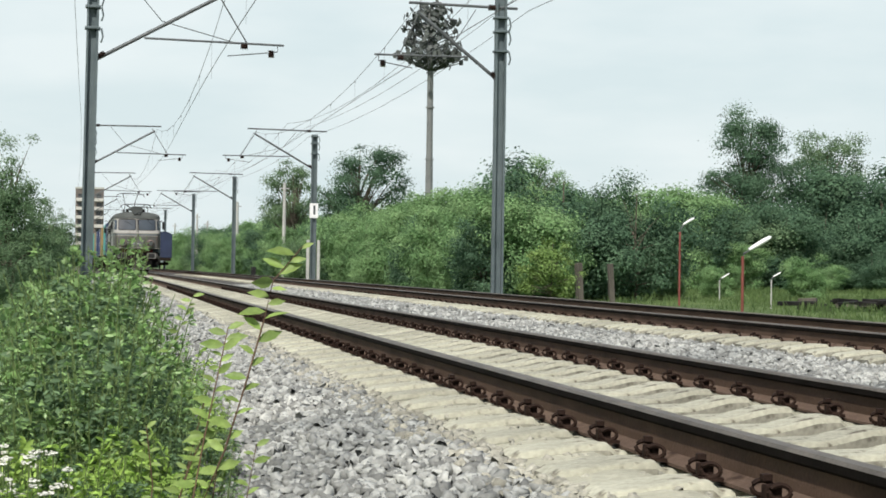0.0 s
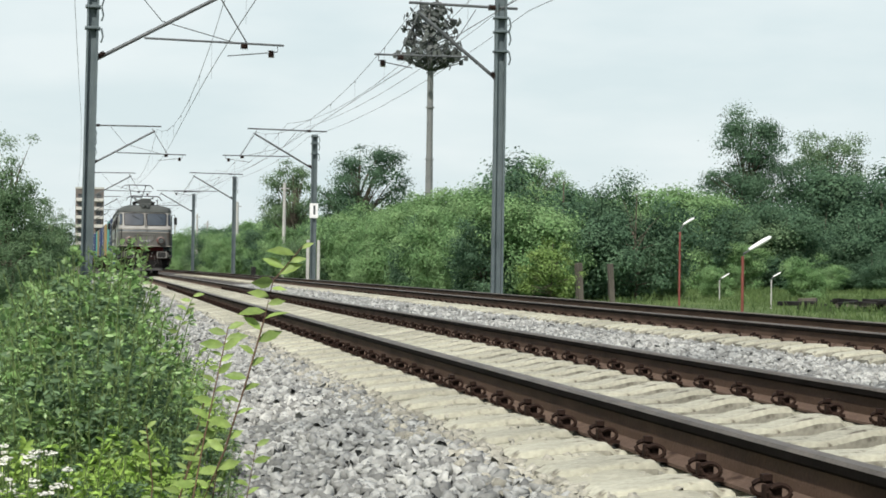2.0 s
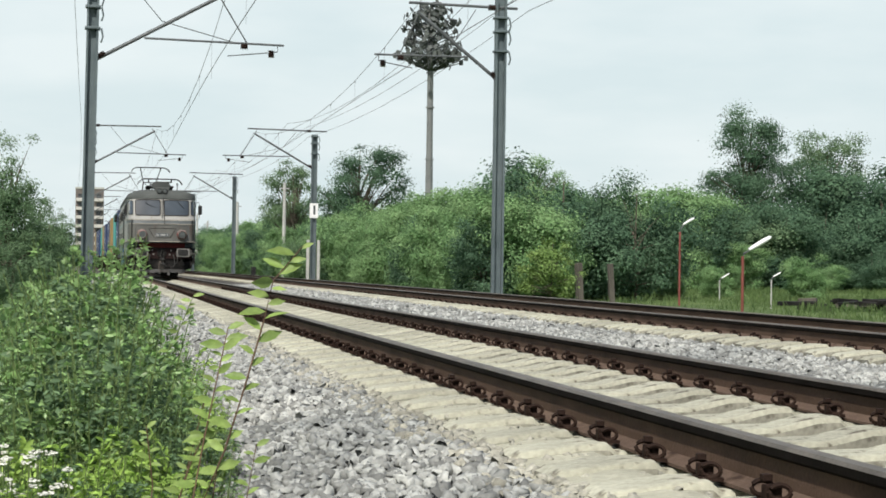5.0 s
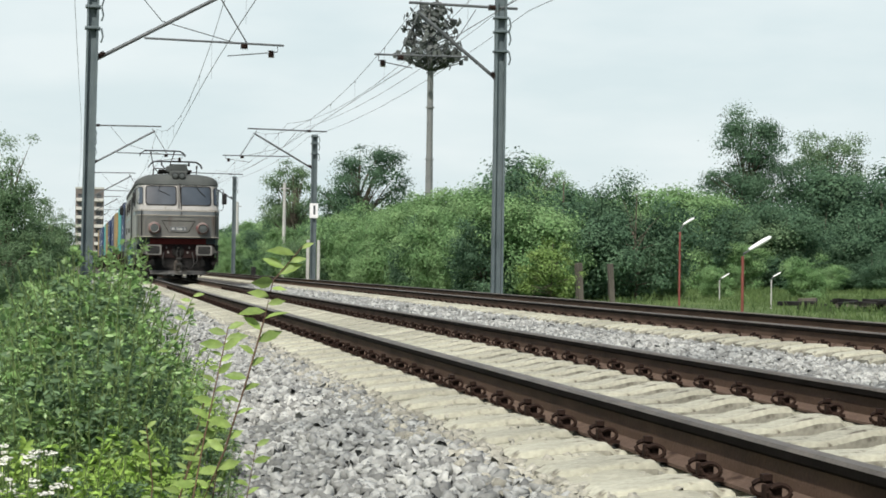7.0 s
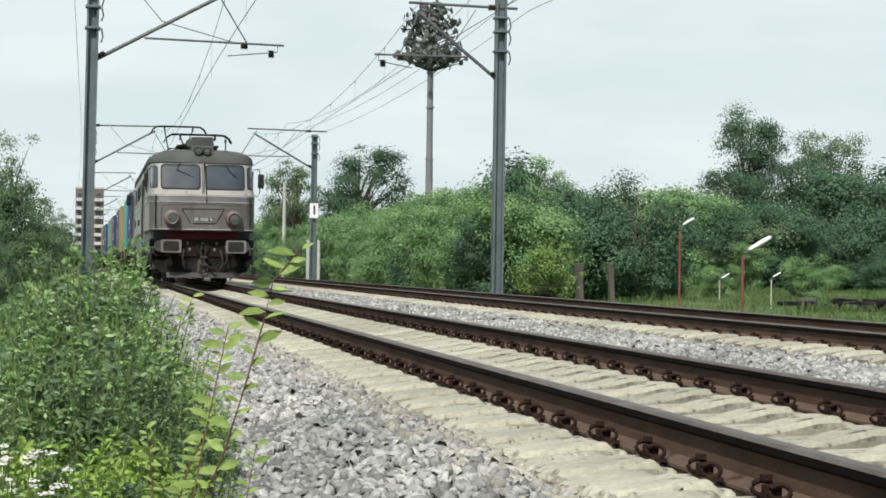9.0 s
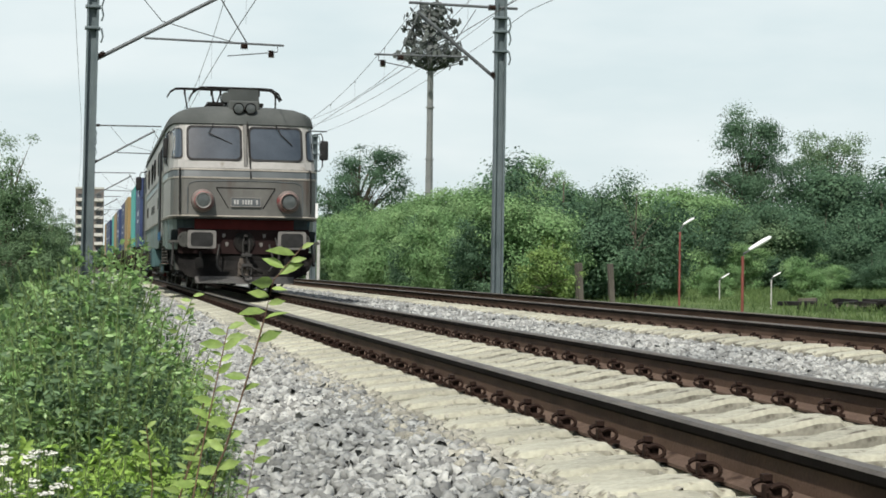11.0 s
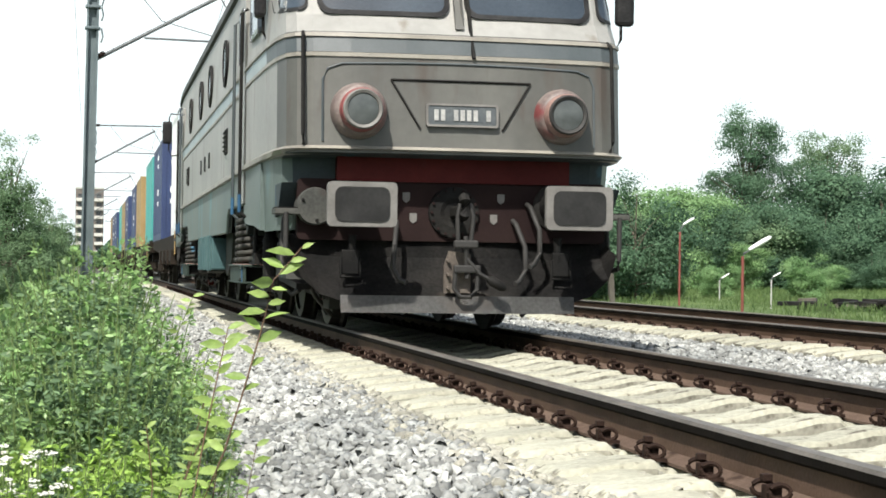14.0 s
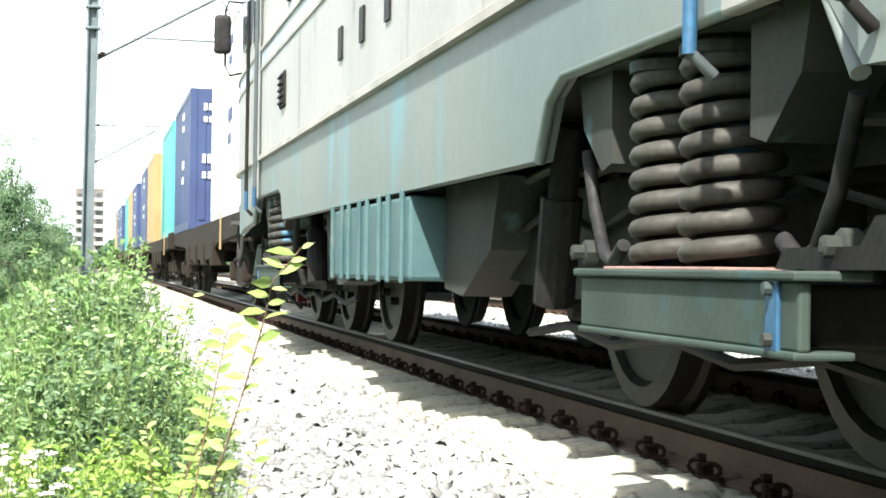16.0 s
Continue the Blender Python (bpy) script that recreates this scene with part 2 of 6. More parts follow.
REDPOST = mat("faded_red_post", (0.144, 0.033, 0.024), (0.192, 0.054, 0.042), 4, 0.7, bump=0.1)
LAMPHEAD = mat("white_lamp_head", (0.66, 0.67, 0.67), (0.76, 0.77, 0.77), 6, 0.4, bump=0.03)
TIMBER = mat("weathered_timber", (0.053, 0.047, 0.039), (0.105, 0.095, 0.079), 5, 0.95, bump=0.5, streak=0.1)
PLASTER = mat("pale_facade", (0.425, 0.408, 0.383), (0.493, 0.476, 0.451), 0.4, 0.9, bump=0.0)
BRICKRED = mat("brick_facade", (0.105, 0.090, 0.082), (0.150, 0.130, 0.118), 0.5, 0.9, bump=0.0)
DARKGLASS = mat("dark_window", (0.03, 0.035, 0.04), (0.05, 0.055, 0.06), 1, 0.15, bump=0.0)
TOWERGREY = mat("dull_grey_tower_paint", (0.120, 0.128, 0.128), (0.176, 0.184, 0.180), 0.6, 0.7, bump=0.05)
ANTENNA = mat("grey_antenna_plates", (0.045, 0.055, 0.05), (0.08, 0.09, 0.085), 0.5, 0.7, bump=0, island=0.4)
GLASS = mat("cab_window_glass", (0.028, 0.038, 0.048), (0.048, 0.062, 0.076), 1.5, 0.08, bump=0.0, spec=0.8, grit=0.09)
LENS = mat("headlight_lens", (0.055, 0.062, 0.062), (0.085, 0.095, 0.094), 9, 0.2, bump=0.0, spec=0.35, grit=0.05)
SIGNGREY = mat("plate_slate", (0.05, 0.06, 0.065), (0.075, 0.085, 0.09), 6, 0.5, bump=0.05)
PLATEPALE = mat("plate_lettering", (0.270, 0.270, 0.260), (0.360, 0.360, 0.345), 9, 0.5, bump=0)


# ---- mesh helpers ----
def part(name, bm, material, parent=None, label="", smooth=False):
    me = bpy.data.meshes.new(name)
    if isinstance(bm, bmesh.types.BMesh):
        bm.normal_update()
        bm.to_mesh(me)
        bm.free()
    else:
        me.from_pydata(*bm)
    for m in material if isinstance(material, (list, tuple)) else [material]:
        me.materials.append(m)
    if smooth:
        me.polygons.foreach_set("use_smooth", [True] * len(me.polygons))
        me.set_sharp_from_angle(angle=radians(50))
    ob = new(name, me)
    if parent:
        ob.parent = parent
    if label:
        tagged(ob, label)
    return ob


def share(name, me, m, parent):
    ob = new(name, me)
    ob.parent = parent
    ob.matrix_basis = m
    return ob


def box(bm, c, s, bevel=0.0, m=None):
    r = bmesh.ops.create_cube(bm, size=1.0)
    mt = (m or Matrix.Identity(4)) @ Matrix.Translation(c) @ Matrix.Diagonal((*s, 1))
    bmesh.ops.transform(bm, matrix=mt, verts=r["verts"])
    if bevel:
        es = list({e for v in r["verts"] for e in v.link_edges})
        bmesh.ops.bevel(bm, geom=es, offset=bevel, segments=2, affect="EDGES", profile=0.5)
    return bm


def tube(bm, pts, r, n=8, r2=None, caps=True):
    pts = [Vector(p) for p in pts]
    rings = []
    for i, p in enumerate(pts):
        d = (pts[min(i + 1, len(pts) - 1)] - pts[max(i - 1, 0)]).normalized()
        u = d.orthogonal().normalized() if abs(d.z) > 0.95 else d.cross(Vector((0, 0, 1))).normalized()
        v = d.cross(u)
        rad = r if r2 is None else r + (r2 - r) * i / (len(pts) - 1)
        rings.append([bm.verts.new(p + rad * (math.cos(a) * u + math.sin(a) * v)) for a in (2 * math.pi * k / n for k in range(n))])
    for a, b in zip(rings, rings[1:]):
        for k in range(n):
            bm.faces.new((a[k], a[(k + 1) % n], b[(k + 1) % n], b[k]))
    if caps:
        bm.faces.new(rings[0][::-1])
        bm.faces.new(rings[-1])
    return bm


def lathe(bm, profile, origin, axis, n=24):
    """profile: (distance along the axis, radius)."""
    axis = Vector(axis).normalized()
    u = axis.orthogonal().normalized()
    v = axis.cross(u)
    o = Vector(origin)
    rings = [[bm.verts.new(o + axis * d + max(r, 1e-4) * (math.cos(2 * math.pi * k / n) * u + math.sin(2 * math.pi * k / n) * v)) for k in range(n)] for d, r in profile]
    for a, b in zip(rings, rings[1:]):
        for k in range(n):
            bm.faces.new((a[k], a[(k + 1) % n], b[(k + 1) % n], b[k]))
    bm.faces.new(rings[0][::-1])
    bm.faces.new(rings[-1])
    return bm


def prism(bm, outline, y0, y1, axis="y"):
    """A flat outline pushed along an axis: (x, z) along y, (y, z) along x."""
    put = (lambda p, d: (p[0], d, p[1])) if axis == "y" else (lambda p, d: (d, p[0], p[1]))
    a = [bm.verts.new(put(p, y0)) for p in outline]
    b = [bm.verts.new(put(p, y1)) for p in outline]
    bm.faces.new(a)
    bm.faces.new(b[::-1])
    for k in range(len(a)):
        j = (k + 1) % len(a)
        bm.faces.new((a[k], b[k], b[j], a[j]))
    bmesh.ops.recalc_face_normals(bm, faces=bm.faces[:])
    return bm


def B():
    return bmesh.new()


def drift(y):
    """The tracks bend gently off to one side beyond 45 m."""
    return -7.5e-5 * (y - 45) ** 2 if y > 45 else 0.0


def heading(y):
    return math.degrees(math.atan(1.5e-4 * (y - 45))) if y > 45 else 0.0


# ---- large structure: ground, ballast, tracks ----
FAR = 4.9
ys = [-12, -4] + [2 * k for k in range(0, 31)] + [65 + 10 * k for k in range(26)]


def sheet(name, section, material, label, wob=0.0, step=None, zoff=0.0):
    rnd = random.Random(5)
    st = step or ys
    bm = B()
    rows = [[bm.verts.new((x + drift(y), y, z + zoff + (rnd.uniform(-wob, wob) if 0 < i < len(section) - 1 else 0))) for i, (x, z) in enumerate(section)] for y in st]
    for a, b in zip(rows, rows[1:]):
        for k in range(len(section) - 1):
            bm.faces.new((a[k], a[k + 1], b[k + 1], b[k]))
    return tagged(part(name, bm, material, smooth=True), label, "", "", "structure")


bm = B()
gz = lambda x: -0.78 if x < 9.4 else (-0.78 + 0.33 * min(1, (x - 9.4) / 6))
gx = [-2500, -600, -150, -60, -30, -16, -10, -7, -5, -3.9, -3.4, 8.6, 9.5, 11, 14, 18, 24, 32, 45, 70, 150, 600, 2500]
gy = [-400, -80, -20, 0, 6, 10, 15, 20, 26, 32, 40, 50, 60, 72, 85, 100, 120, 150, 200, 280, 450, 900, 4500]
rnd = random.Random(2)
grid = [[bm.verts.new((x, y, gz(x) + (rnd.uniform(-0.09, 0.06) if -60 < x < 60 and 0 < y < 200 and not -3.9 < x < 9.4 else 0))) for x in gx] for y in gy]
for a, b in zip(grid, grid[1:]):
    for k in range(len(gx) - 1):
        bm.faces.new((a[k], a[k + 1], b[k + 1], b[k]))
tagged(part("ground", bm, GRASS, smooth=True), "uneven grassy ground beside the railway", "ground", "", "structure")

sheet("ballast", [(-4.0, -0.86), (-3.4, -0.72), (-2.3, -0.40), (-1.75, -0.32), (-1.3, -0.31), (1.3, -0.31), (1.8, -0.27), (2.5, -0.31), (3.1, -0.28), (3.6, -0.27), (6.2, -0.27), (6.8, -0.29), (8.2, -0.72), (9.0, -0.86)], BALLAST, "crushed-stone ballast bed under two tracks, darkened as shadow between the stones", 0.012)
sheet("dusty_strip", [(-1.50, -0.33), (-1.40, -0.25), (-1.24, -0.212), (-1.08, -0.186), (-0.97, -0.182), (-0.90, -0.235), (-0.72, -0.31)], FINES, "pale dusty fines at the near track's sleeper ends", 0.008, [k * 0.5 for k in range(-24, 241)], 0.006)
sheet("dusty_strip", [(-0.72, -0.304), (0.0, -0.300), (0.7, -0.302), (1.35, -0.300)], GREYFINES, "grey dusty fines between the near rails", 0.008, [k * 0.5 for k in range(-24, 241)], 0.006)
sheet("dusty_strip", [(FAR - 1.12, -0.275), (FAR - 0.95, -0.245), (FAR, -0.25), (FAR + 1.3, -0.245), (FAR + 1.5, -0.247)], FINES, "pale dusty fines between the far track's sleepers", 0.006, [k * 2 for k in range(-6, 70)], 0.006)

RAIL_PROFILE = [(-0.075, -0.172), (0.075, -0.172), (0.075, -0.16), (0.011, -0.137), (0.009, -0.052), (0.034, -0.038), (0.036, -0.012), (0.026, 0.0), (-0.026, 0.0), (-0.036, -0.012), (-0.034, -0.038), (-0.009, -0.052), (-0.011, -0.137), (-0.075, -0.16)]


def rail(parent, x):
    bm = B()
    st = [-10, -3] + [3 * k for k in range(0, 60)] + [180 + 10 * k for k in range(13)]
    rows = [[bm.verts.new((x + px + drift(y), y, pz)) for px, pz in RAIL_PROFILE] for y in st]
    n = len(RAIL_PROFILE)
    for a, b in zip(rows, rows[1:]):
        for k in range(n):
            f = bm.faces.new((a[k], b[k], b[(k + 1) % n], a[(k + 1) % n]))
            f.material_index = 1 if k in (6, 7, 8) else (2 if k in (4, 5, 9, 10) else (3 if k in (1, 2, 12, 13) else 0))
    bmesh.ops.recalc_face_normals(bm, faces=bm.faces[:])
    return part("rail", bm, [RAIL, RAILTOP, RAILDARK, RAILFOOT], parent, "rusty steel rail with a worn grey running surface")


def sleeper_mesh():
    top = [(-1.30, -0.200), (-1.255, -0.176), (-0.99, -0.146), (-0.90, -0.146), (-0.865, -0.178), (-0.645, -0.178), (-0.61, -0.146), (-0.50, -0.150), (-0.30, -0.196), (0.0, -0.204)]
    top = top + [(-x, z) for x, z in top[-2::-1]]
    bm = B()
    rows = []
    for i, (x, z) in enumerate(top):
        end = i in (0, len(top) - 1)
        w = 0.118 if not end else 0.104
        rows.append([bm.verts.new(p) for p in ((x, -0.150, -0.40), (x, -w - 0.012, z - 0.028), (x, -w, z - 0.005), (x, -w * 0.8, z), (x, w * 0.8, z), (x, w, z - 0.005), (x, w + 0.012, z - 0.028), (x, 0.150, -0.40))])
    for a, b in zip(rows, rows[1:]):
        for k in range(7):
            f = bm.faces.new((a[k], a[k + 1], b[k + 1], b[k]))
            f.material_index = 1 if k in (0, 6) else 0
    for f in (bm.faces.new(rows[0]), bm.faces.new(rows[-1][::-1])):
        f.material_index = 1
    bmesh.ops.recalc_face_normals(bm, faces=bm.faces[:])
    me = bpy.data.meshes.new("sleeper")
    bm.to_mesh(me)
    bm.free()
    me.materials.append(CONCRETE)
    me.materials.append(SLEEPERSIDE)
    return me


def clip_mesh():
    """A spring clip: two flat loops of bar side by side, a block that darkens their hollows, and the square head of the
    bolt that holds them.
    """
    bm = B()
    for y, x, lift in ((-0.036, 0.013, 0.0), (0.034, -0.014, 0.006)):
        pts = [(x + 0.032 * math.cos(a), y + 0.014 * math.sin(a * 0.5), 0.030 + lift + 0.021 * math.sin(a)) for a in (2 * math.pi * k / 12 for k in range(13))]
        tube(bm, pts, 0.0085, 6)
    # block inside the loops: stands for the shade in their hollows
    box(bm, (0.0, 0.004, 0.030), (0.056, 0.034, 0.040), 0.004)
    box(bm, (-0.008, 0.028, 0.066), (0.032, 0.030, 0.020), 0.003)
    box(bm, (0.012, 0, 0.004), (0.085, 0.090, 0.012))
    me = bpy.data.meshes.new("clip")
    bm.to_mesh(me)
    bm.free()
    me.materials.append(CLIP)
    return me


SLEEPER, CLIPM = sleeper_mesh(), clip_mesh()
near_track = tagged(new("track_near"), "straight railway track, rusty rails on concrete sleepers", "railway track", "", "structure")
far_track = tagged(new("track_far"), "second railway track, rusty rails on concrete sleepers", "railway track", "", "structure")
for x in (-0.7535, 0.7535):
    rail(near_track, x)
    rail(far_track, FAR + x)
rnd = random.Random(8)
for k in range(-38, 210):
    y = 12.835 + 0.6 * k
    so = share("sleeper", SLEEPER, pose(drift(y), y + rnd.uniform(-0.008, 0.008), rnd.uniform(-0.004, 0.003), 0, 0, heading(y) + rnd.uniform(-0.3, 0.3)), near_track)
    if k < 62:
        for r in (-0.7535, 0.7535):
            for sd in (-1, 1):
                share("clip", CLIPM, pose(r + sd * 0.134, rnd.uniform(-0.01, 0.01), -0.152, 0, rnd.uniform(-4, 4), (180 if sd > 0 else 0) + rnd.uniform(-7, 7)) @ Matrix.Diagonal((1.0, 1.0, 1.1, 1)), so)
for k in range(-53, 150):
    y = 21.95 + 0.6 * k
    so = share("sleeper", SLEEPER, pose(FAR + drift(y), y, rnd.uniform(-0.004, 0.003), 0, 0, heading(y)), far_track)
    if k < 45:
        for r in (-0.7535, 0.7535):
            share("clip", CLIPM, pose(r - 0.125, 0, -0.176), so)


# ---- the train ----
def nose(z):
    """How far back the cab's front lies at the height z."""
    pts = [(0.90, 0.86), (1.24, 0.80), (1.44, 0.78), (1.46, 0.44), (1.50, 0.44), (2.28, 0.50), (2.45, 0.56), (2.60, 0.68), (3.34, 1.00), (3.42, 1.03), (3.60, 1.09), (3.70, 1.22), (3.76, 1.6), (3.80, 2.6)]
    for (z0, y0), (z1, y1) in zip(pts, pts[1:]):
        if z <= z1:
            return y0 + (y1 - y0) * max(0, (z - z0)) / (z1 - z0)
    return pts[-1][1]


def half_width(z):
    pts = [(0.90, 1.47), (1.46, 1.50), (2.4, 1.50), (3.3, 1.46), (3.42, 1.45), (3.55, 1.41), (3.66, 1.27), (3.75, 0.95), (3.80, 0.3)]
    for (z0, w0), (z1, w1) in zip(pts, pts[1:]):
        if z <= z1:
            return w0 + (w1 - w0) * max(0, (z - z0)) / (z1 - z0)
    return pts[-1][1]


LOCO_LEN = 19.8
PLAN = [(0.0, 0.0), (0.30, 0.006), (0.60, 0.03), (0.80, 0.065), (0.885, 0.13), (0.935, 0.25), (0.965, 0.55), (0.985, 1.1), (1.0, 2.2)]


def front_y(x, z, out=0.0):
    """The cab front's surface over (x, z)."""
    f = min(abs(x) / half_width(z), 1.0)
    for (a, d0), (b, d1) in zip(PLAN, PLAN[1:]):
        if f <= b:
            return nose(z) + d0 + (d1 - d0) * (f - a) / (b - a) - out
    return nose(z) + PLAN[-1][1] - out


def loop(z, out=0.0):
    w, n0 = half_width(z), nose(z)
    half = [(w * f + out * min(1, f), n0 + d - out * (1 if f < 0.9 else 0.4)) for f, d in PLAN]
    side = [(w + out, y) for y in (4.0, 9.9)]
    front = half + side
    back = [(x, LOCO_LEN - y) for x, y in front[::-1][1:]]
    right = front + back
    left = [(-x, y) for x, y in right[::-1][1:-1]]
    return right + left


def hull(bm, levels, out=0.0, cap=(False, False)):
    rings = [[bm.verts.new((x, y, z)) for x, y in loop(z, o)] for z, o in ((l if isinstance(l, tuple) else (l, out)) for l in levels)]
    n = len(rings[0])
    for a, b in zip(rings, rings[1:]):
        for k in range(n):
            bm.faces.new((a[k], a[(k + 1) % n], b[(k + 1) % n], b[k]))
    if cap[0]:
        bm.faces.new(rings[0][::-1])
    if cap[1]:
        bm.faces.new(rings[-1])
    return bm


def rounded(x0, z0, x1, z1, r, n=5):
    pts = []
    for cx, cz, a0 in ((x1 - r, z1 - r, 0), (x0 + r, z1 - r, 90), (x0 + r, z0 + r, 180), (x1 - r, z0 + r, 270)):
        pts += [(cx + r * math.cos(radians(a0 + 90 * k / n)), cz + r * math.sin(radians(a0 + 90 * k / n))) for k in range(n + 1)]
    return pts


def on_front(bm, outline, out, thick=0.03):
    """A plate that follows the cab front, proud of it by out."""
    xs, zs = [p[0] for p in outline], [p[1] for p in outline]
    c = (sum(xs) / len(xs), sum(zs) / len(zs))
    rings = []
    for f in (1.0, 0.66, 0.33):
        rings.append([bm.verts.new((c[0] + (x - c[0]) * f, 0, c[1] + (z - c[1]) * f)) for x, z in outline])
    mid = bm.verts.new((c[0], 0, c[1]))
    rim = [bm.verts.new((x, front_y(x, z, out - thick), z)) for x, z in outline]
    for ring in rings:
        for v in ring:
            v.co.y = front_y(v.co.x, v.co.z, out)
    mid.co.y = front_y(mid.co.x, mid.co.z, out)
    n = len(outline)
    for a, b in ((rim, rings[0]), (rings[0], rings[1]), (rings[1], rings[2])):
        for k in range(n):
            bm.faces.new((a[k], a[(k + 1) % n], b[(k + 1) % n], b[k]))
    for k in range(n):
        bm.faces.new((rings[2][k], rings[2][(k + 1) % n], mid))
    return bm


def ring_front(bm, outer, inner, out, thick=0.03):
    n = len(outer)
    a = [bm.verts.new((x, front_y(x, z, out - thick), z)) for x, z in outer]
    b = [bm.verts.new((x, front_y(x, z, out), z)) for x, z in outer]
    c = [bm.verts.new((x, front_y(x, z, out), z)) for x, z in inner]
    d = [bm.verts.new((x, front_y(x, z, out - thick), z)) for x, z in inner]
    for p, q in ((a, b), (b, c), (c, d)):
        for k in range(n):
            bm.faces.new((p[k], p[(k + 1) % n], q[(k + 1) % n], q[k]))
    return bm


def writing(name, text, size, m, material, parent, depth=0.006, squeeze=1.0):
    cu = bpy.data.curves.new(name, "FONT")
    cu.body, cu.size, cu.extrude, cu.align_x, cu.align_y = text, size, depth, "CENTER", "CENTER"
    tmp = bpy.data.objects.new(name, cu)
    scene.collection.objects.link(tmp)
    me = bpy.data.meshes.new_from_object(tmp)
    bpy.data.objects.remove(tmp)
    me.transform(Matrix.Diagonal((squeeze, 1, 1, 1)))
    me.materials.clear()
    me.materials.append(material)
    return share(name, me, m, parent)


def spring(bm, c, z0, z1, r, wire, turns):
    pts = [(c[0] + r * math.cos(a), c[1] + r * math.sin(a), z0 + (z1 - z0) * a / (2 * math.pi * turns)) for a in (2 * math.pi * turns * k / (turns * 16) for k in range(turns * 16 + 1))]
    return tube(bm, pts, wire, 8)


def wheelset(parent, y, r=0.625):
    bm = B()
    for sx in (-1, 1):
        x = sx * 0.70
        lathe(bm, [(0, 0.10), (0.02, r * 0.30), (0.03, r * 0.80), (0.0, r * 0.84), (-0.02, r + 0.028), (0.015, r + 0.028), (0.035, r), (0.125, r - 0.012), (0.13, r * 0.86), (0.10, r * 0.82), (0.09, r * 0.32), (0.15, r * 0.26), (0.15, 0.06)], (x - sx * 0.02, 0, 0), (sx, 0, 0), 32)
        for k in range(6):
            a = k * math.pi / 3
            lathe(bm, [(0, 0.03), (0.13, 0.03)], (x, r * 0.55 * math.cos(a), r * 0.55 * math.sin(a)), (sx, 0, 0), 8)
    lathe(bm, [(-0.8, 0.08), (0.8, 0.08)], (0, 0, 0), (1, 0, 0), 12)
    ob = part("wheelset", bm, WHEEL, parent, "worn steel wheelset", smooth=False)
    ob.matrix_basis = pose(0, y, r)
    WHEELSETS.append((ob, y, r))
    return ob


WHEELSETS = []


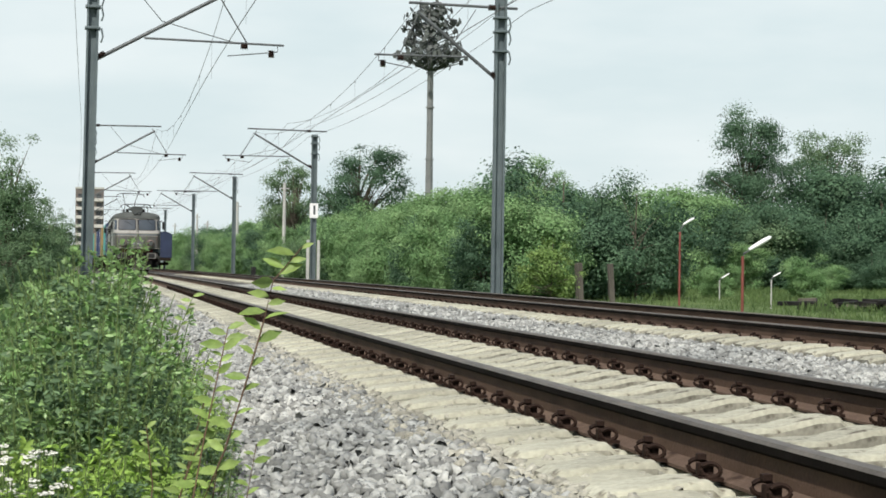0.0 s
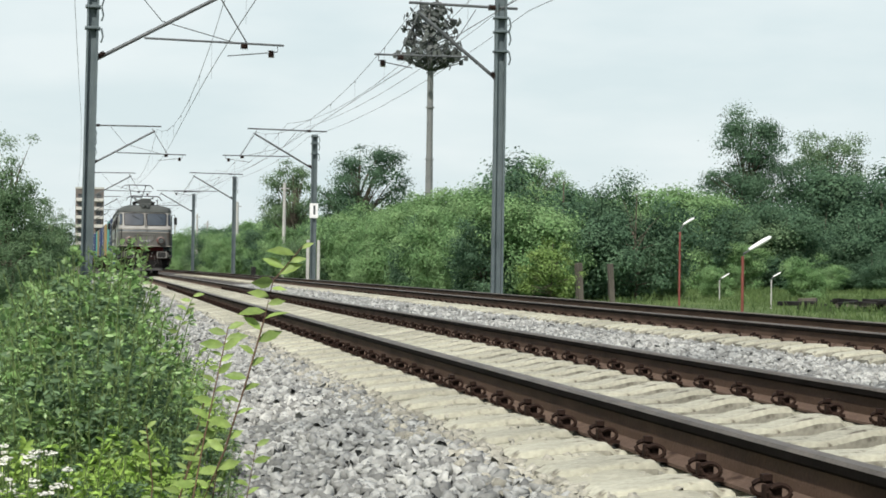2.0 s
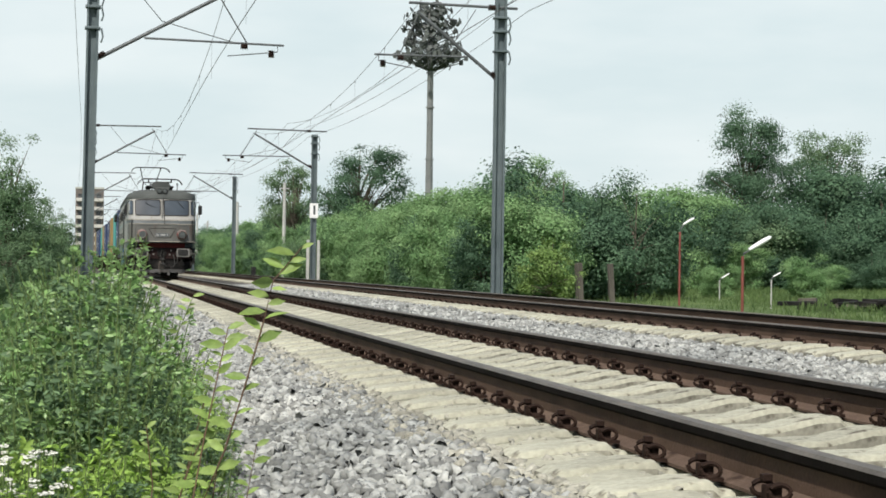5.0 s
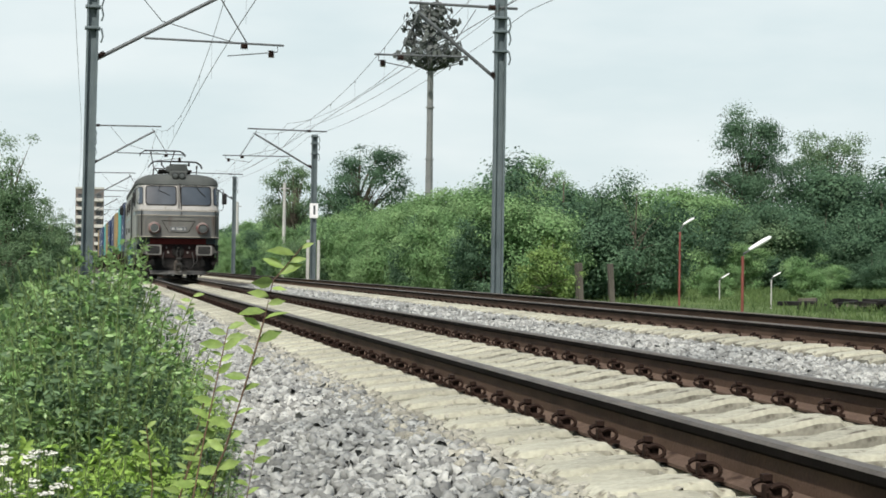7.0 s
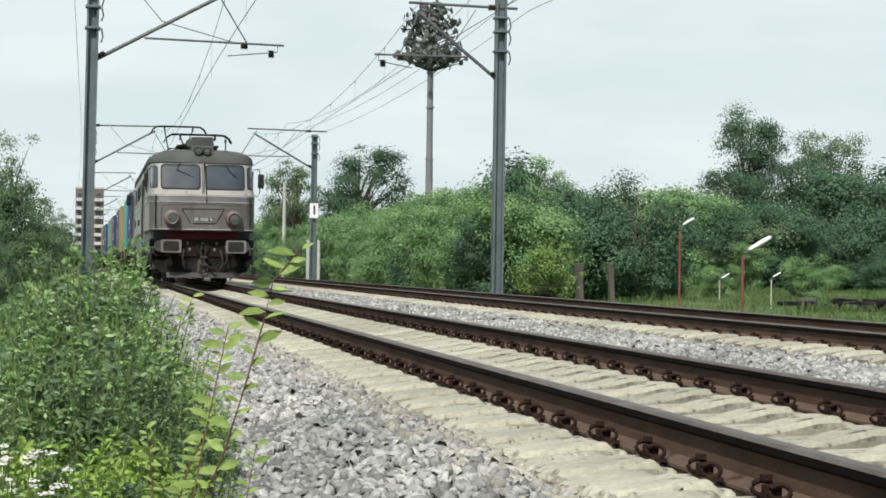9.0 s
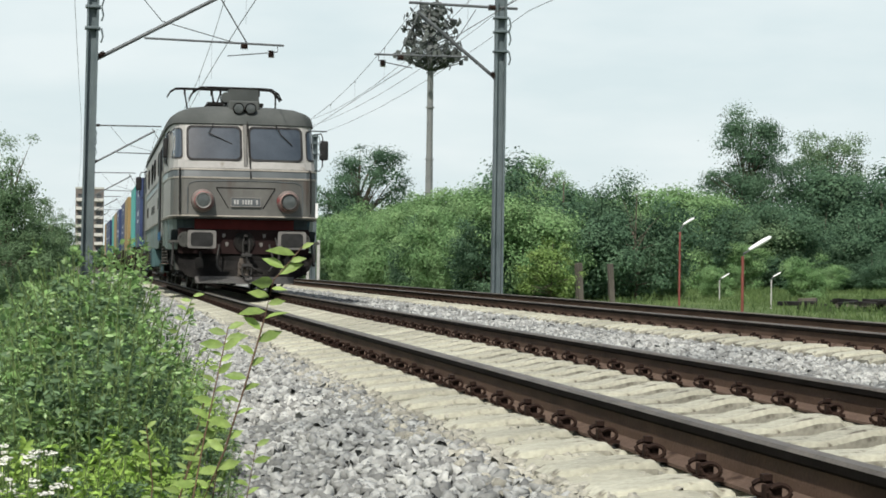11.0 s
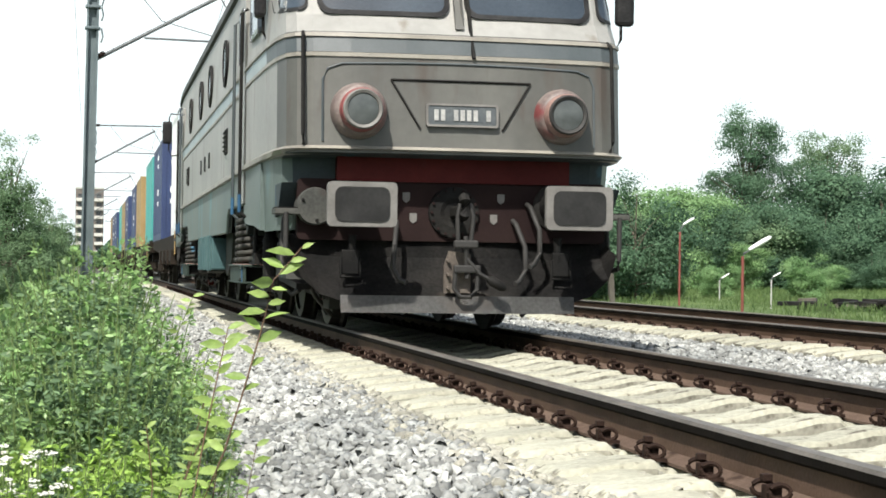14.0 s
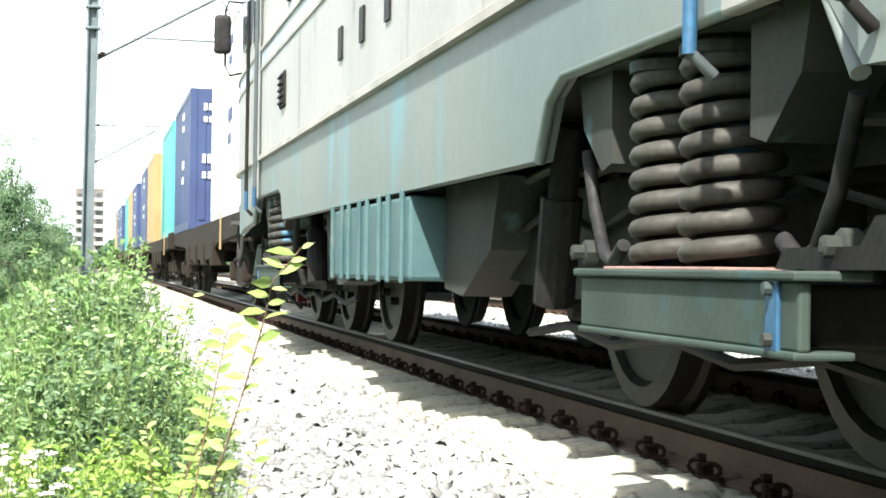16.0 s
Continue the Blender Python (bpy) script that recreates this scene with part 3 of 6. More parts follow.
def bogie(loco, yc, turned):
    """One three-axle bogie: frame, coil springs in their tray, dampers, sand box, steps."""
    d = -1 if turned else 1
    bm = B()
    for sx in (-1, 1):
        prism(bm, [(yc - 2.95, 0.50), (yc - 2.85, 0.82), (yc - 1.2, 0.86), (yc - 0.6, 0.64), (yc + 0.6, 0.64), (yc + 1.2, 0.86), (yc + 2.85, 0.82), (yc + 2.95, 0.5), (yc + 2.2, 0.46), (yc + 1.4, 0.36), (yc - 1.4, 0.36), (yc - 2.2, 0.46)], sx * 1.02, sx * 1.16, "x")
    for yy in (-2.9, -1.1, 1.1, 2.9):
        box(bm, (0, yc + yy, 0.66), (2.2, 0.16, 0.26), 0.02)
    part("bogie_frame", bm, GRIME, loco, "oily black bogie frame")
    for sx in (-1, 1):
        for dy in (-0.21, 0.21):
            bm = spring(B(), (sx * 1.33, yc + dy), 0.56, 1.10, 0.112, 0.0275, 8)
            part("coil_spring", bm, COIL, loco, "dusty coil spring with blue paint flakes", smooth=True)
            bm = lathe(B(), [(0, 0.14), (0.03, 0.14), (0.035, 0.10), (0.14, 0.11), (0.17, 0.11)], (sx * 1.33, yc + dy, 1.09), (0, 0, 1), 16)
            part("spring_cap", bm, UNDER, loco)
        ty = yc - d * 0.17
        bm = box(B(), (sx * 1.465, ty, 0.452), (0.03, 1.66, 0.15), 0.008)
        tray = part("spring_tray", bm, TRAY, loco, "green-grey steel spring tray")
        part("tray_body", box(B(), (sx * 1.28, ty + d * 0.06, 0.45), (0.33, 1.40, 0.14), 0.012), GRIME, tray, "oily black inner beam of the tray")
        part("top_flange", box(B(), (sx * 1.41, ty, 0.538), (0.18, 1.70, 0.022), 0.006), TRAY, tray)
        part("spring_seat", box(B(), (sx * 1.30, yc, 0.548), (0.34, 0.92, 0.016), 0.004), LAMPTAN, tray, "rusty spring seat plate")
        part("bottom_flange", box(B(), (sx * 1.42, ty, 0.370), (0.14, 1.66, 0.018), 0.006), TRAY, tray)
        part("end_plate", box(B(), (sx * 1.484, ty - d * 0.70, 0.455), (0.012, 0.07, 0.16), 0.004), BLUEPAINT, tray, "blue tie strap with two bolts")
        for zz in (0.40, 0.51):
            part("tray_bolt", lathe(B(), [(0, 0.016), (0.02, 0.014)], (sx * 1.488, ty - d * 0.70, zz), (sx, 0, 0), 8), UNDER, tray)
        bm = prism(B(), [(ty - d * 0.50, 0.552), (ty - d * 1.15, 0.552), (ty - d * 1.15, 0.66), (ty - d * 1.02, 0.66), (ty - d * 0.95, 0.60), (ty - d * 0.55, 0.60)], sx * 1.12, sx * 1.40, "x")
        part("end_bracket", bm, GRIME, tray, "dark bracket at the tray's end")
        bm = B()
        for e in (-1, 1):
            prism(bm, [(yc + e * 0.56, 1.16), (yc + e * 0.92, 1.16), (yc + e * 0.86, 0.98), (yc + e * 0.66, 0.84), (yc + e * 0.56, 0.86)], sx * 1.22, sx * 1.42, "x")
        box(bm, (sx * 1.2, yc, 1.16), (0.5, 1.5, 0.05))
        part("spring_bracket", bm, UNDER, loco)
        for ya in (-2.18, 0.0, 2.18):
            bm = lathe(B(), [(0, 0.20), (0.05, 0.20), (0.10, 0.17), (0.12, 0.10), (0.14, 0.06)], (sx * 0.98, yc + ya, 0.625), (sx, 0, 0), 20)
            box(bm, (sx * 1.05, yc + ya, 0.60), (0.16, 0.50, 0.30), 0.03)
            part("axle_box", bm, GRIME, loco, "greasy axle box")
        for yo in (-1.65, 1.65):
            bm = tube(B(), [(sx * 1.28, yc + yo * 0.93, 1.05), (sx * 1.28, yc + yo * 0.99, 0.78)], 0.055, 10)
            tube(bm, [(sx * 1.28, yc + yo * 0.99, 0.80), (sx * 1.28, yc + yo * 1.05, 0.42)], 0.075, 12)
            lathe(bm, [(0, 0.04), (0.12, 0.04)], (sx * 1.22, yc + yo * 1.05, 0.40), (1, 0, 0), 10)
            part("damper", bm, GRIME, loco, "slanted black hydraulic damper")
        yf = lambda v: yc - d * (4.75 - v)
        bm = prism(B(), [(yf(2.28), 0.70), (yf(1.80), 0.73), (yf(1.36), 0.43), (yf(2.26), 0.45)], sx * 1.10, sx * 1.31, "x")
        sand = part("sand_box", bm, UNDER, loco, "dusty grey-green sand box")
        part("sand_lid", box(B(), (sx * 1.21, yf(2.05), 0.735), (0.20, 0.34, 0.03), 0.008), UNDER, sand)
        bm = tube(B(), [(sx * 1.27, yf(2.18), 0.73), (sx * 1.27, yf(2.20), 0.80), (sx * 1.27, yf(2.10), 0.84), (sx * 1.27, yf(1.98), 0.80), (sx * 1.27, yf(1.96), 0.74)], 0.014, 8)
        part("lid_handle", bm, HOSE, sand, "bent lid handle", smooth=True)
        bm = prism(B(), [(yf(2.30), 0.46), (yf(0.90), 0.40), (yf(0.90), 0.35), (yf(2.30), 0.41)], sx * 1.16, sx * 1.28, "x")
        part("guard_bar", bm, GRIME, loco, "dark bar under the sand box")
        # added filler plate, so the space behind the sand box reads as black shade
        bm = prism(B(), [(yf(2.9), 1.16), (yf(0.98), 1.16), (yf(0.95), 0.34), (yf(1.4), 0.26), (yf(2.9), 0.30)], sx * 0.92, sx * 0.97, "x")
        part("shade_filler_plate", bm, GRIME, loco, "black filler plate keeping the space before the leading wheel dark")
        bm = tube(B(), [(sx * 1.10, yf(1.62), 0.42), (sx * 1.02, yf(1.70), 0.28), (sx * 0.86, yf(1.86), 0.12)], 0.022, 8)
        part("sand_pipe", bm, HOSE, loco, "bent sand pipe ending at the rail", smooth=True)
        part("brake_block", box(B(), (sx * 0.88, yf(1.98), 0.27), (0.09, 0.20, 0.17), 0.012), RED, loco, "dull red brake block")
        part("rail_sweeper", box(B(), (sx * 0.90, yf(1.56), 0.24), (0.10, 0.42, 0.13), 0.012), UNDER, loco, "grey box hung before the wheel")
        for vv in (1.45, 1.70):
            part("sweeper_hanger", box(B(), (sx * 0.98, yf(vv), 0.36), (0.02, 0.04, 0.20), 0.004), UNDER, loco)
        bm = tube(B(), [(sx * 0.92, yf(2.6), 0.30), (sx * 0.95, yf(2.1), 0.36), (sx * 0.92, yf(1.3), 0.36)], 0.026, 8)
        part("brake_rigging", bm, UNDER, loco, smooth=True)
        # pipes and sagging cables along the frame
        for k, (zz, xx, r) in enumerate(((0.93, 1.20, 0.018), (0.78, 1.19, 0.014), (0.33, 1.12, 0.02))):
            pts = [(sx * xx, yc - 2.7 + 0.6 * j, zz - 0.05 * (j % 2) * (1 + k % 2)) for j in range(10)]
            part("brake_pipe", tube(B(), pts, r, 6), GRIME if k else HOSE, loco, smooth=True)
        for e in (-1, 1):
            pts = [(sx * 1.36, yc + e * (0.62 + 0.10 * j), 0.62 + 0.30 * (j / 4) ** 2 - 0.10 * math.sin(j / 4 * math.pi)) for j in range(5)]
            part("brake_hose", tube(B(), pts, 0.022, 8), BLACK, loco, "black rubber brake hose", smooth=True)
            bm = lathe(B(), [(0, 0.04), (0.04, 0.04), (0.045, 0.024), (0.08, 0.024), (0.085, 0.012)], (sx * 1.34, yc + e * 0.98, 0.60), (sx, 0, 0), 8)
            part("pivot_bolt", bm, UNDER, loco, "large hexagon pivot bolt")
    for ya in (-2.18, 0.0, 2.18):
        wheelset(loco, yc + ya)


def cab_end(loco, m_end, front):
    """All that hangs on one end of the locomotive. Built at the front; the rear is turned by 180 degrees."""
    made = []

    def p(name, bm, material, label="", smooth=False, under=None):
        ob = part(name, bm, material, under or loco, label, smooth)
        if not under:
            made.append(ob)
        return ob

    # windscreens and their frames
    for sx in (-1, 1):
        a, b = sorted((sx * 0.10, sx * 1.12))
        scr = p("windscreen", on_front(B(), rounded(a, 2.64, b, 3.28, 0.09), 0.016), GLASS, "dark reflecting windscreen", True)
        p("window_seal", ring_front(B(), rounded(a - 0.035, 2.605, b + 0.035, 3.315, 0.11), rounded(a + 0.005, 2.645, b - 0.005, 3.275, 0.09), 0.026), BLACK, "black rubber window seal", under=scr)
        a, b = sorted((sx * 1.245, sx * 1.425))
        qw = p("quarter_window", on_front(B(), rounded(a, 2.66, b, 3.24, 0.06), 0.016), GLASS, "narrow corner window", True)
        p("window_seal", ring_front(B(), rounded(a - 0.02, 2.635, b + 0.012, 3.265, 0.07), rounded(a + 0.004, 2.664, b - 0.004, 3.236, 0.06), 0.022), BLACK, under=qw)
        bm = tube(B(), [(sx * 0.62, front_y(0.62, 3.36, 0.05), 3.36), (sx * 0.72, front_y(0.72, 3.16, 0.055), 3.16), (sx * 0.60 + 0.34, front_y(0.94, 2.95, 0.05), 2.95)], 0.012, 6)
        p("wiper", bm, BLACK, "thin black windscreen wiper", under=scr)
        # mirror on its bent bracket
        mx, my = (1.53, 1.80) if sx < 0 else (1.66, 1.42)
        bm = box(B(), (sx * mx, my, 2.90), (0.10, 0.17, 0.40) if sx < 0 else (0.17, 0.10, 0.40), 0.035)
        mir = p("mirror", bm, BLACK, "tall black rear-view mirror")
        bm = tube(B(), [(sx * 1.44, my + 0.08, 3.22), (sx * (mx - 0.06), my, 3.24), (sx * (mx - 0.03), my, 3.15), (sx * (mx - 0.03), my, 2.58), (sx * (mx - 0.08), my + 0.02, 2.48), (sx * 1.45, my + 0.13, 2.50)], 0.013, 6)
        p("mirror_bracket", bm, GRIME, under=mir)
        # grab rails at the corners
        bm = tube(B(), [(sx * 1.28, front_y(1.28, 2.46, 0.02), 2.44), (sx * 1.29, front_y(1.28, 2.38, 0.07), 2.40), (sx * 1.29, front_y(1.28, 1.6, 0.07), 1.60), (sx * 1.28, front_y(1.28, 1.52, 0.02), 1.52)], 0.016, 8)
        p("grab_rail", bm, GRIME, "grimy corner grab rail")
        # headlights
        ring = LAMPRED if sx < 0 else LAMPTAN
        y = front_y(0.84, 1.795)
        cowl = p("headlight_cowl", lathe(B(), [(-0.12, 0.235), (0.02, 0.23), (0.10, 0.21), (0.135, 0.18)], (sx * 0.84, y, 1.795), (0, -1, 0), 32), LAMPCOWL, "round headlight cowl with worn paint", True)
        p("headlight_ring", lathe(B(), [(0.06, 0.182), (0.20, 0.175), (0.235, 0.166), (0.24, 0.146), (0.20, 0.135)], (sx * 0.84, y, 1.795), (0, -1, 0), 32), LAMPRED if sx < 0 else LAMPTAN, "", True, cowl)
        p("headlight_rim", lathe(B(), [(0.20, 0.165), (0.25, 0.162), (0.26, 0.150), (0.25, 0.128), (0.235, 0.126)], (sx * 0.84, y, 1.795), (0, -1, 0), 32), RIMGREY if sx < 0 else HOSE, "", True, cowl)
        p("headlight_lens", lathe(B(), [(0.21, 0.13), (0.240, 0.125), (0.250, 0.08), (0.253, 0.0)], (sx * 0.84, y, 1.795), (0, -1, 0), 24), LENS, "grey glass headlight lens", True, cowl)
        # buffers
        bm = lathe(B(), [(0.0, 0.20), (0.06, 0.20), (0.08, 0.155), (0.34, 0.15), (0.36, 0.12), (0.70, 0.115), (0.74, 0.13)], (sx * 0.875, 0.78, 1.06), (0, -1, 0), 20)
        p("buffer_shank", bm, GRIME, "", True)
        bm = B()
        o = rounded(sx * 0.875 - 0.275, 0.855, sx * 0.875 + 0.275, 1.205, 0.04, 4)
        prism(bm, o, 0.05, -0.005)
        bh = p("buffer_head", bm, RIMGREY, "rectangular buffer with a scuffed pale rim")
        bm = B()
        o = rounded(sx * 0.875 - 0.215, 0.895, sx * 0.875 + 0.215, 1.165, 0.06, 4)
        prism(bm, o, 0.01, -0.015)
        p("buffer_plate", bm, BUFFER, "greasy dark buffer face", under=bh)
        # hanging hoses and fittings
        for hx, top in ((0.50, 0.94), (0.62, 1.08)):
            if sx < 0 and hx > 0.6:
                continue
            bm = tube(B(), [(sx * hx, 0.72, top), (sx * hx, 0.60, top - 0.03), (sx * (hx + 0.04), 0.44, top - 0.22), (sx * (hx + 0.05), 0.47, top - 0.40), (sx * (hx + 0.0), 0.44, top - 0.50), (sx * (hx - 0.05), 0.40, top - 0.52)], 0.021, 8)
            p("air_hose", bm, HOSE, "grey hanging air hose", True)
        bm = lathe(B(), [(0, 0.035), (0.12, 0.03), (0.14, 0.05), (0.2, 0.05)], (sx * 0.86, 0.62, 0.80), (0, 0, -1), 10)
        box(bm, (sx * 0.88, 0.60, 0.58), (0.14, 0.05, 0.20), 0.01)
        tube(bm, [(sx * 0.80, 0.58, 0.62), (sx * 0.80, 0.56, 0.46), (sx * 0.96, 0.56, 0.46), (sx * 0.96, 0.58, 0.62)], 0.012, 6)
        p("coupling_socket", bm, GRIME)
        for k, hx in enumerate((0.40, 0.34)):
            bm = prism(B(), [(sx * hx - 0.03, 1.16 - 0.17 * k), (sx * hx + 0.03, 1.16 - 0.17 * k), (sx * hx + 0.03, 1.10 - 0.17 * k), (sx * hx, 1.075 - 0.17 * k), (sx * hx - 0.03, 1.10 - 0.17 * k)], 0.732, 0.76)
            p("tag_plate", bm, RIMGREY, "small pale shield plate")
        # round reservoir and step rung at the corner
        bm = lathe(B(), [(-0.05, 0.15), (0.22, 0.155), (0.25, 0.145)], (sx * 1.16, 0.88, 1.03), (0, -1, 0), 24)
        cover = p("corner_reservoir", bm, DRUM, "round grey end cover behind the buffer", True)
        for k in range(3):
            a = 0.6 + 2.1 * k
            p("cover_bolt", lathe(B(), [(0, 0.016), (0.02, 0.013)], (sx * 1.16 + 0.115 * math.cos(a), 0.632, 1.03 + 0.115 * math.sin(a)), (0, -1, 0), 6), GRIME, under=cover)
        step = p("step_plate", box(B(), (sx * 1.39, 0.77, 0.985), (0.20, 0.28, 0.045), 0.006), DRUM, "ribbed step plate")
        for k in range(6):
            p("tread_rib", box(B(), (sx * 1.39, 0.655 + 0.046 * k, 1.012), (0.19, 0.012, 0.014)), GRIME, under=step)
        bm = tube(B(), [(sx * 1.40, 0.64, 0.98), (sx * 1.40, 0.64, 0.62), (sx * 1.40, 0.68, 0.55), (sx * 1.40, 0.82, 0.535), (sx * 1.40, 0.92, 0.58), (sx * 1.40, 0.96, 0.66), (sx * 1.38, 0.97, 0.95)], 0.022, 8)
        p("step_rung", bm, HOSE, "hanging bent-tube step", True)
    p("centre_strip", on_front(B(), [(-0.035, 2.50), (0.035, 2.50), (0.035, 3.42), (-0.035, 3.42)], 0.028), FACE, "pillar between the windscreens")
    p("antenna_strip", tube(B(), [(0.10, front_y(0.1, 2.30, 0.03), 2.25), (0.09, front_y(0.09, 2.7, 0.03), 2.70), (0.05, front_y(0.05, 3.4, 0.03), 3.40)], 0.018, 6), GRIME)
    # number plate on the nose, lined panel round it
    npl = p("number_plate", on_front(B(), rounded(-0.285, 1.70, 0.285, 1.86, 0.015, 2), 0.035), SIGNGREY, "dark locomotive number plate with pale bars")
    p("plate_edge", ring_front(B(), rounded(-0.30, 1.685, 0.30, 1.875, 0.02, 2), rounded(-0.282, 1.703, 0.282, 1.857, 0.015, 2), 0.043), RIMGREY, under=npl)
    for k, ch in enumerate((0, 1, 3, 4, 5, 6, 8)):
        x = -0.215 + 0.054 * ch
        p("plate_bar", on_front(B(), [(x - 0.018, 1.735), (x + 0.018, 1.735), (x + 0.018, 1.825), (x - 0.018, 1.825)], 0.042, 0.01), PLATEPALE, under=npl)
    for a, b in (((-0.58, 2.06), (0.58, 2.06)), ((-0.58, 2.06), (-0.34, 1.66)), ((0.58, 2.06), (0.34, 1.66))):
        pts = [(a[0] + (b[0] - a[0]) * k / 6, a[1] + (b[1] - a[1]) * k / 6) for k in range(7)]
        p("panel_bead", tube(B(), [(x, front_y(x, z, 0.006), z) for x, z in pts], 0.010, 5), GRIME)
    # bands over the front: winged slate stripe and dark belt
    edge = [(-1.13, 1.55), (-1.13, 2.05), (-1.09, 2.14), (-0.98, 2.18), (-0.5, 2.195), (0.0, 2.2), (0.5, 2.195), (0.98, 2.18), (1.09, 2.14), (1.13, 2.05), (1.13, 1.55)]
    p("panel_border", tube(B(), [(x, front_y(x, z, 0.004), z) for x, z in edge], 0.011, 5), STRIPE, "dark bead round the nose panel")
    # buffer beam, hook, plow
    bm = B()
    prism(bm, rounded(-1.30, 0.76, 1.30, 1.26, 0.04, 3), 0.86, 0.74)
    beam = p("buffer_beam", bm, BEAM, "grimy maroon buffer beam")
    bm = B()
    prism(bm, [(-0.98, 1.245), (0.98, 1.245), (0.98, 1.45), (-0.98, 1.45)], 0.82, 0.715)
    p("red_band", bm, RED, "dull red painted band under the nose")
    p("hook_plate", lathe(B(), [(0, 0.215), (0.03, 0.21), (0.035, 0.12), (0.02, 0.08)], (0, 0.74, 1.0), (0, -1, 0), 24), GRIME)
    for k in range(16):
        a = k * math.pi / 8
        p("rivet", lathe(B(), [(0, 0.016), (0.045, 0.012)], (0.19 * math.cos(a), 0.735, 1.0 + 0.19 * math.sin(a)), (0, -1, 0), 6), BEAM) if front else None
    bm = box(B(), (0, 0.55, 1.0), (0.07, 0.42, 0.10), 0.02)
    tube(bm, [(0.0, 0.36, 0.96), (0.0, 0.28, 0.98), (0.0, 0.27, 1.08), (0.0, 0.33, 1.11)], 0.045, 8)
    p("draw_hook", bm, GRIME, "greasy draw hook")
    coupling = p("screw_coupling", lathe(B(), [(0, 0.020), (0.04, 0.026), (0.06, 0.020), (0.10, 0.026), (0.12, 0.020), (0.34, 0.022)], (0.02, 0.33, 0.80), (0.05, 0.04, -1), 10), HOSE, "greasy screw coupling hanging from the hook", True)
    for sx in (-0.055, 0.075):
        p("coupling_link", tube(B(), [(sx * 0.6, 0.31, 1.06), (sx, 0.30, 0.96), (sx * 0.8, 0.32, 0.74)], 0.019, 8), HOSE, "flat forged link", True, coupling)
    p("trunnion_nut", box(B(), (0.02, 0.325, 0.735), (0.20, 0.06, 0.065), 0.014), HOSE, under=coupling)
    p("trunnion_nut", box(B(), (0.035, 0.335, 0.535), (0.22, 0.06, 0.065), 0.014), HOSE, under=coupling)
    p("shackle", tube(B(), [(-0.06, 0.335, 0.53), (-0.07, 0.34, 0.38), (-0.02, 0.345, 0.31), (0.07, 0.345, 0.31), (0.12, 0.34, 0.38), (0.13, 0.335, 0.53)], 0.019, 8), HOSE, "bent lower shackle", True, coupling)
    p("coupling_handle", tube(B(), [(0.03, 0.33, 0.62), (0.13, 0.31, 0.50), (0.24, 0.30, 0.44)], 0.017, 8), HOSE, "", True, coupling)
    p("handle_weight", lathe(B(), [(0, 0.02), (0.03, 0.042), (0.14, 0.038), (0.17, 0.015)], (0.20, 0.30, 0.46), (0.9, 0, -0.5), 10), GRIME, "weighted handle end", True, coupling)
    # plow: bent plate with cut-away corners
    bm = B()
    cols = [-1.36, -1.29, -1.13, -0.97, -0.5, 0, 0.5, 0.97, 1.13, 1.29, 1.36]
    low = [0.66, 0.46, 0.32, 0.27, 0.27, 0.27, 0.27, 0.27, 0.32, 0.46, 0.66]
    rows = []
    for t in (0, 0.33, 0.66, 1.0):
        rows.append([bm.verts.new((x, 0.78 - 0.33 * t * t + 0.10 * abs(x) ** 2 / 1.5, 0.80 + (lo - 0.80) * t)) for x, lo in zip(cols, low)])
    for a, b in zip(rows, rows[1:]):
        for k in range(len(cols) - 1):
            bm.faces.new((a[k], a[k + 1], b[k + 1], b[k]))
    bmesh.ops.solidify(bm, geom=bm.faces[:], thickness=0.02)
    p("snow_plow", bm, PLOW, "bent black snow plow")
    bm = B()
    lo = [bm.verts.new((x, 0.40 + 0.10 * abs(x) ** 2 / 1.5, 0.175)) for x in cols[3:-3]]
    hi = [bm.verts.new((x, 0.43 + 0.10 * abs(x) ** 2 / 1.5, 0.315)) for x in cols[3:-3]]
    for k in range(len(lo) - 1):
        bm.faces.new((lo[k], lo[k + 1], hi[k + 1], hi[k]))
    bmesh.ops.solidify(bm, geom=bm.faces[:], thickness=0.016)
    p("plow_edge", bm, PLOWEDGE, "bare scraped steel plow edge")
    bm = prism(B(), [(-0.14, 0.34), (0.08, 0.34), (0.08, 0.66), (-0.10, 0.68), (-0.14, 0.56)], 0.44, 0.405)
    for k in range(3):
        lathe(bm, [(0, 0.018), (0.05, 0.014)], (-0.11, 0.41, 0.38 + 0.11 * k), (0, -1, 0), 6)
    p("coupler_plate", bm, TAN, "flaking tan steel plate")
    # roof lamps, horn box, aerial
    for sx in (-0.12, 0.12):
        p("roof_headlight", lathe(B(), [(-0.5, 0.11), (0.0, 0.115), (0.02, 0.105), (0.0, 0.095)], (sx, 1.02, 3.68), (0, -1, 0), 20), GRIME, "round roof headlight", True)
        p("roof_lens", lathe(B(), [(0.0, 0.095), (0.012, 0.06), (0.014, 0.0)], (sx, 1.02, 3.68), (0, -1, 0), 20), LENS, "", True)
    bm = box(B(), (0, 1.62, 3.74), (0.62, 0.9, 0.22), 0.03)
    p("lamp_housing", bm, ROOF, "sooty roof lamp housing")
    bm = prism(B(), [(-0.32, 3.84), (0.36, 3.84), (0.33, 4.13), (-0.26, 4.13)], 1.75, 2.7)
    tube(bm, [(-0.34, 1.5, 3.94), (-0.32, 2.1, 3.96)], 0.105, 14)
    p("horn_box", bm, ROOF, "sooty rooftop horn and fan box")
    bm = tube(B(), [(0.66, 1.5, 3.68), (0.66, 1.5, 4.06)], 0.018, 6)
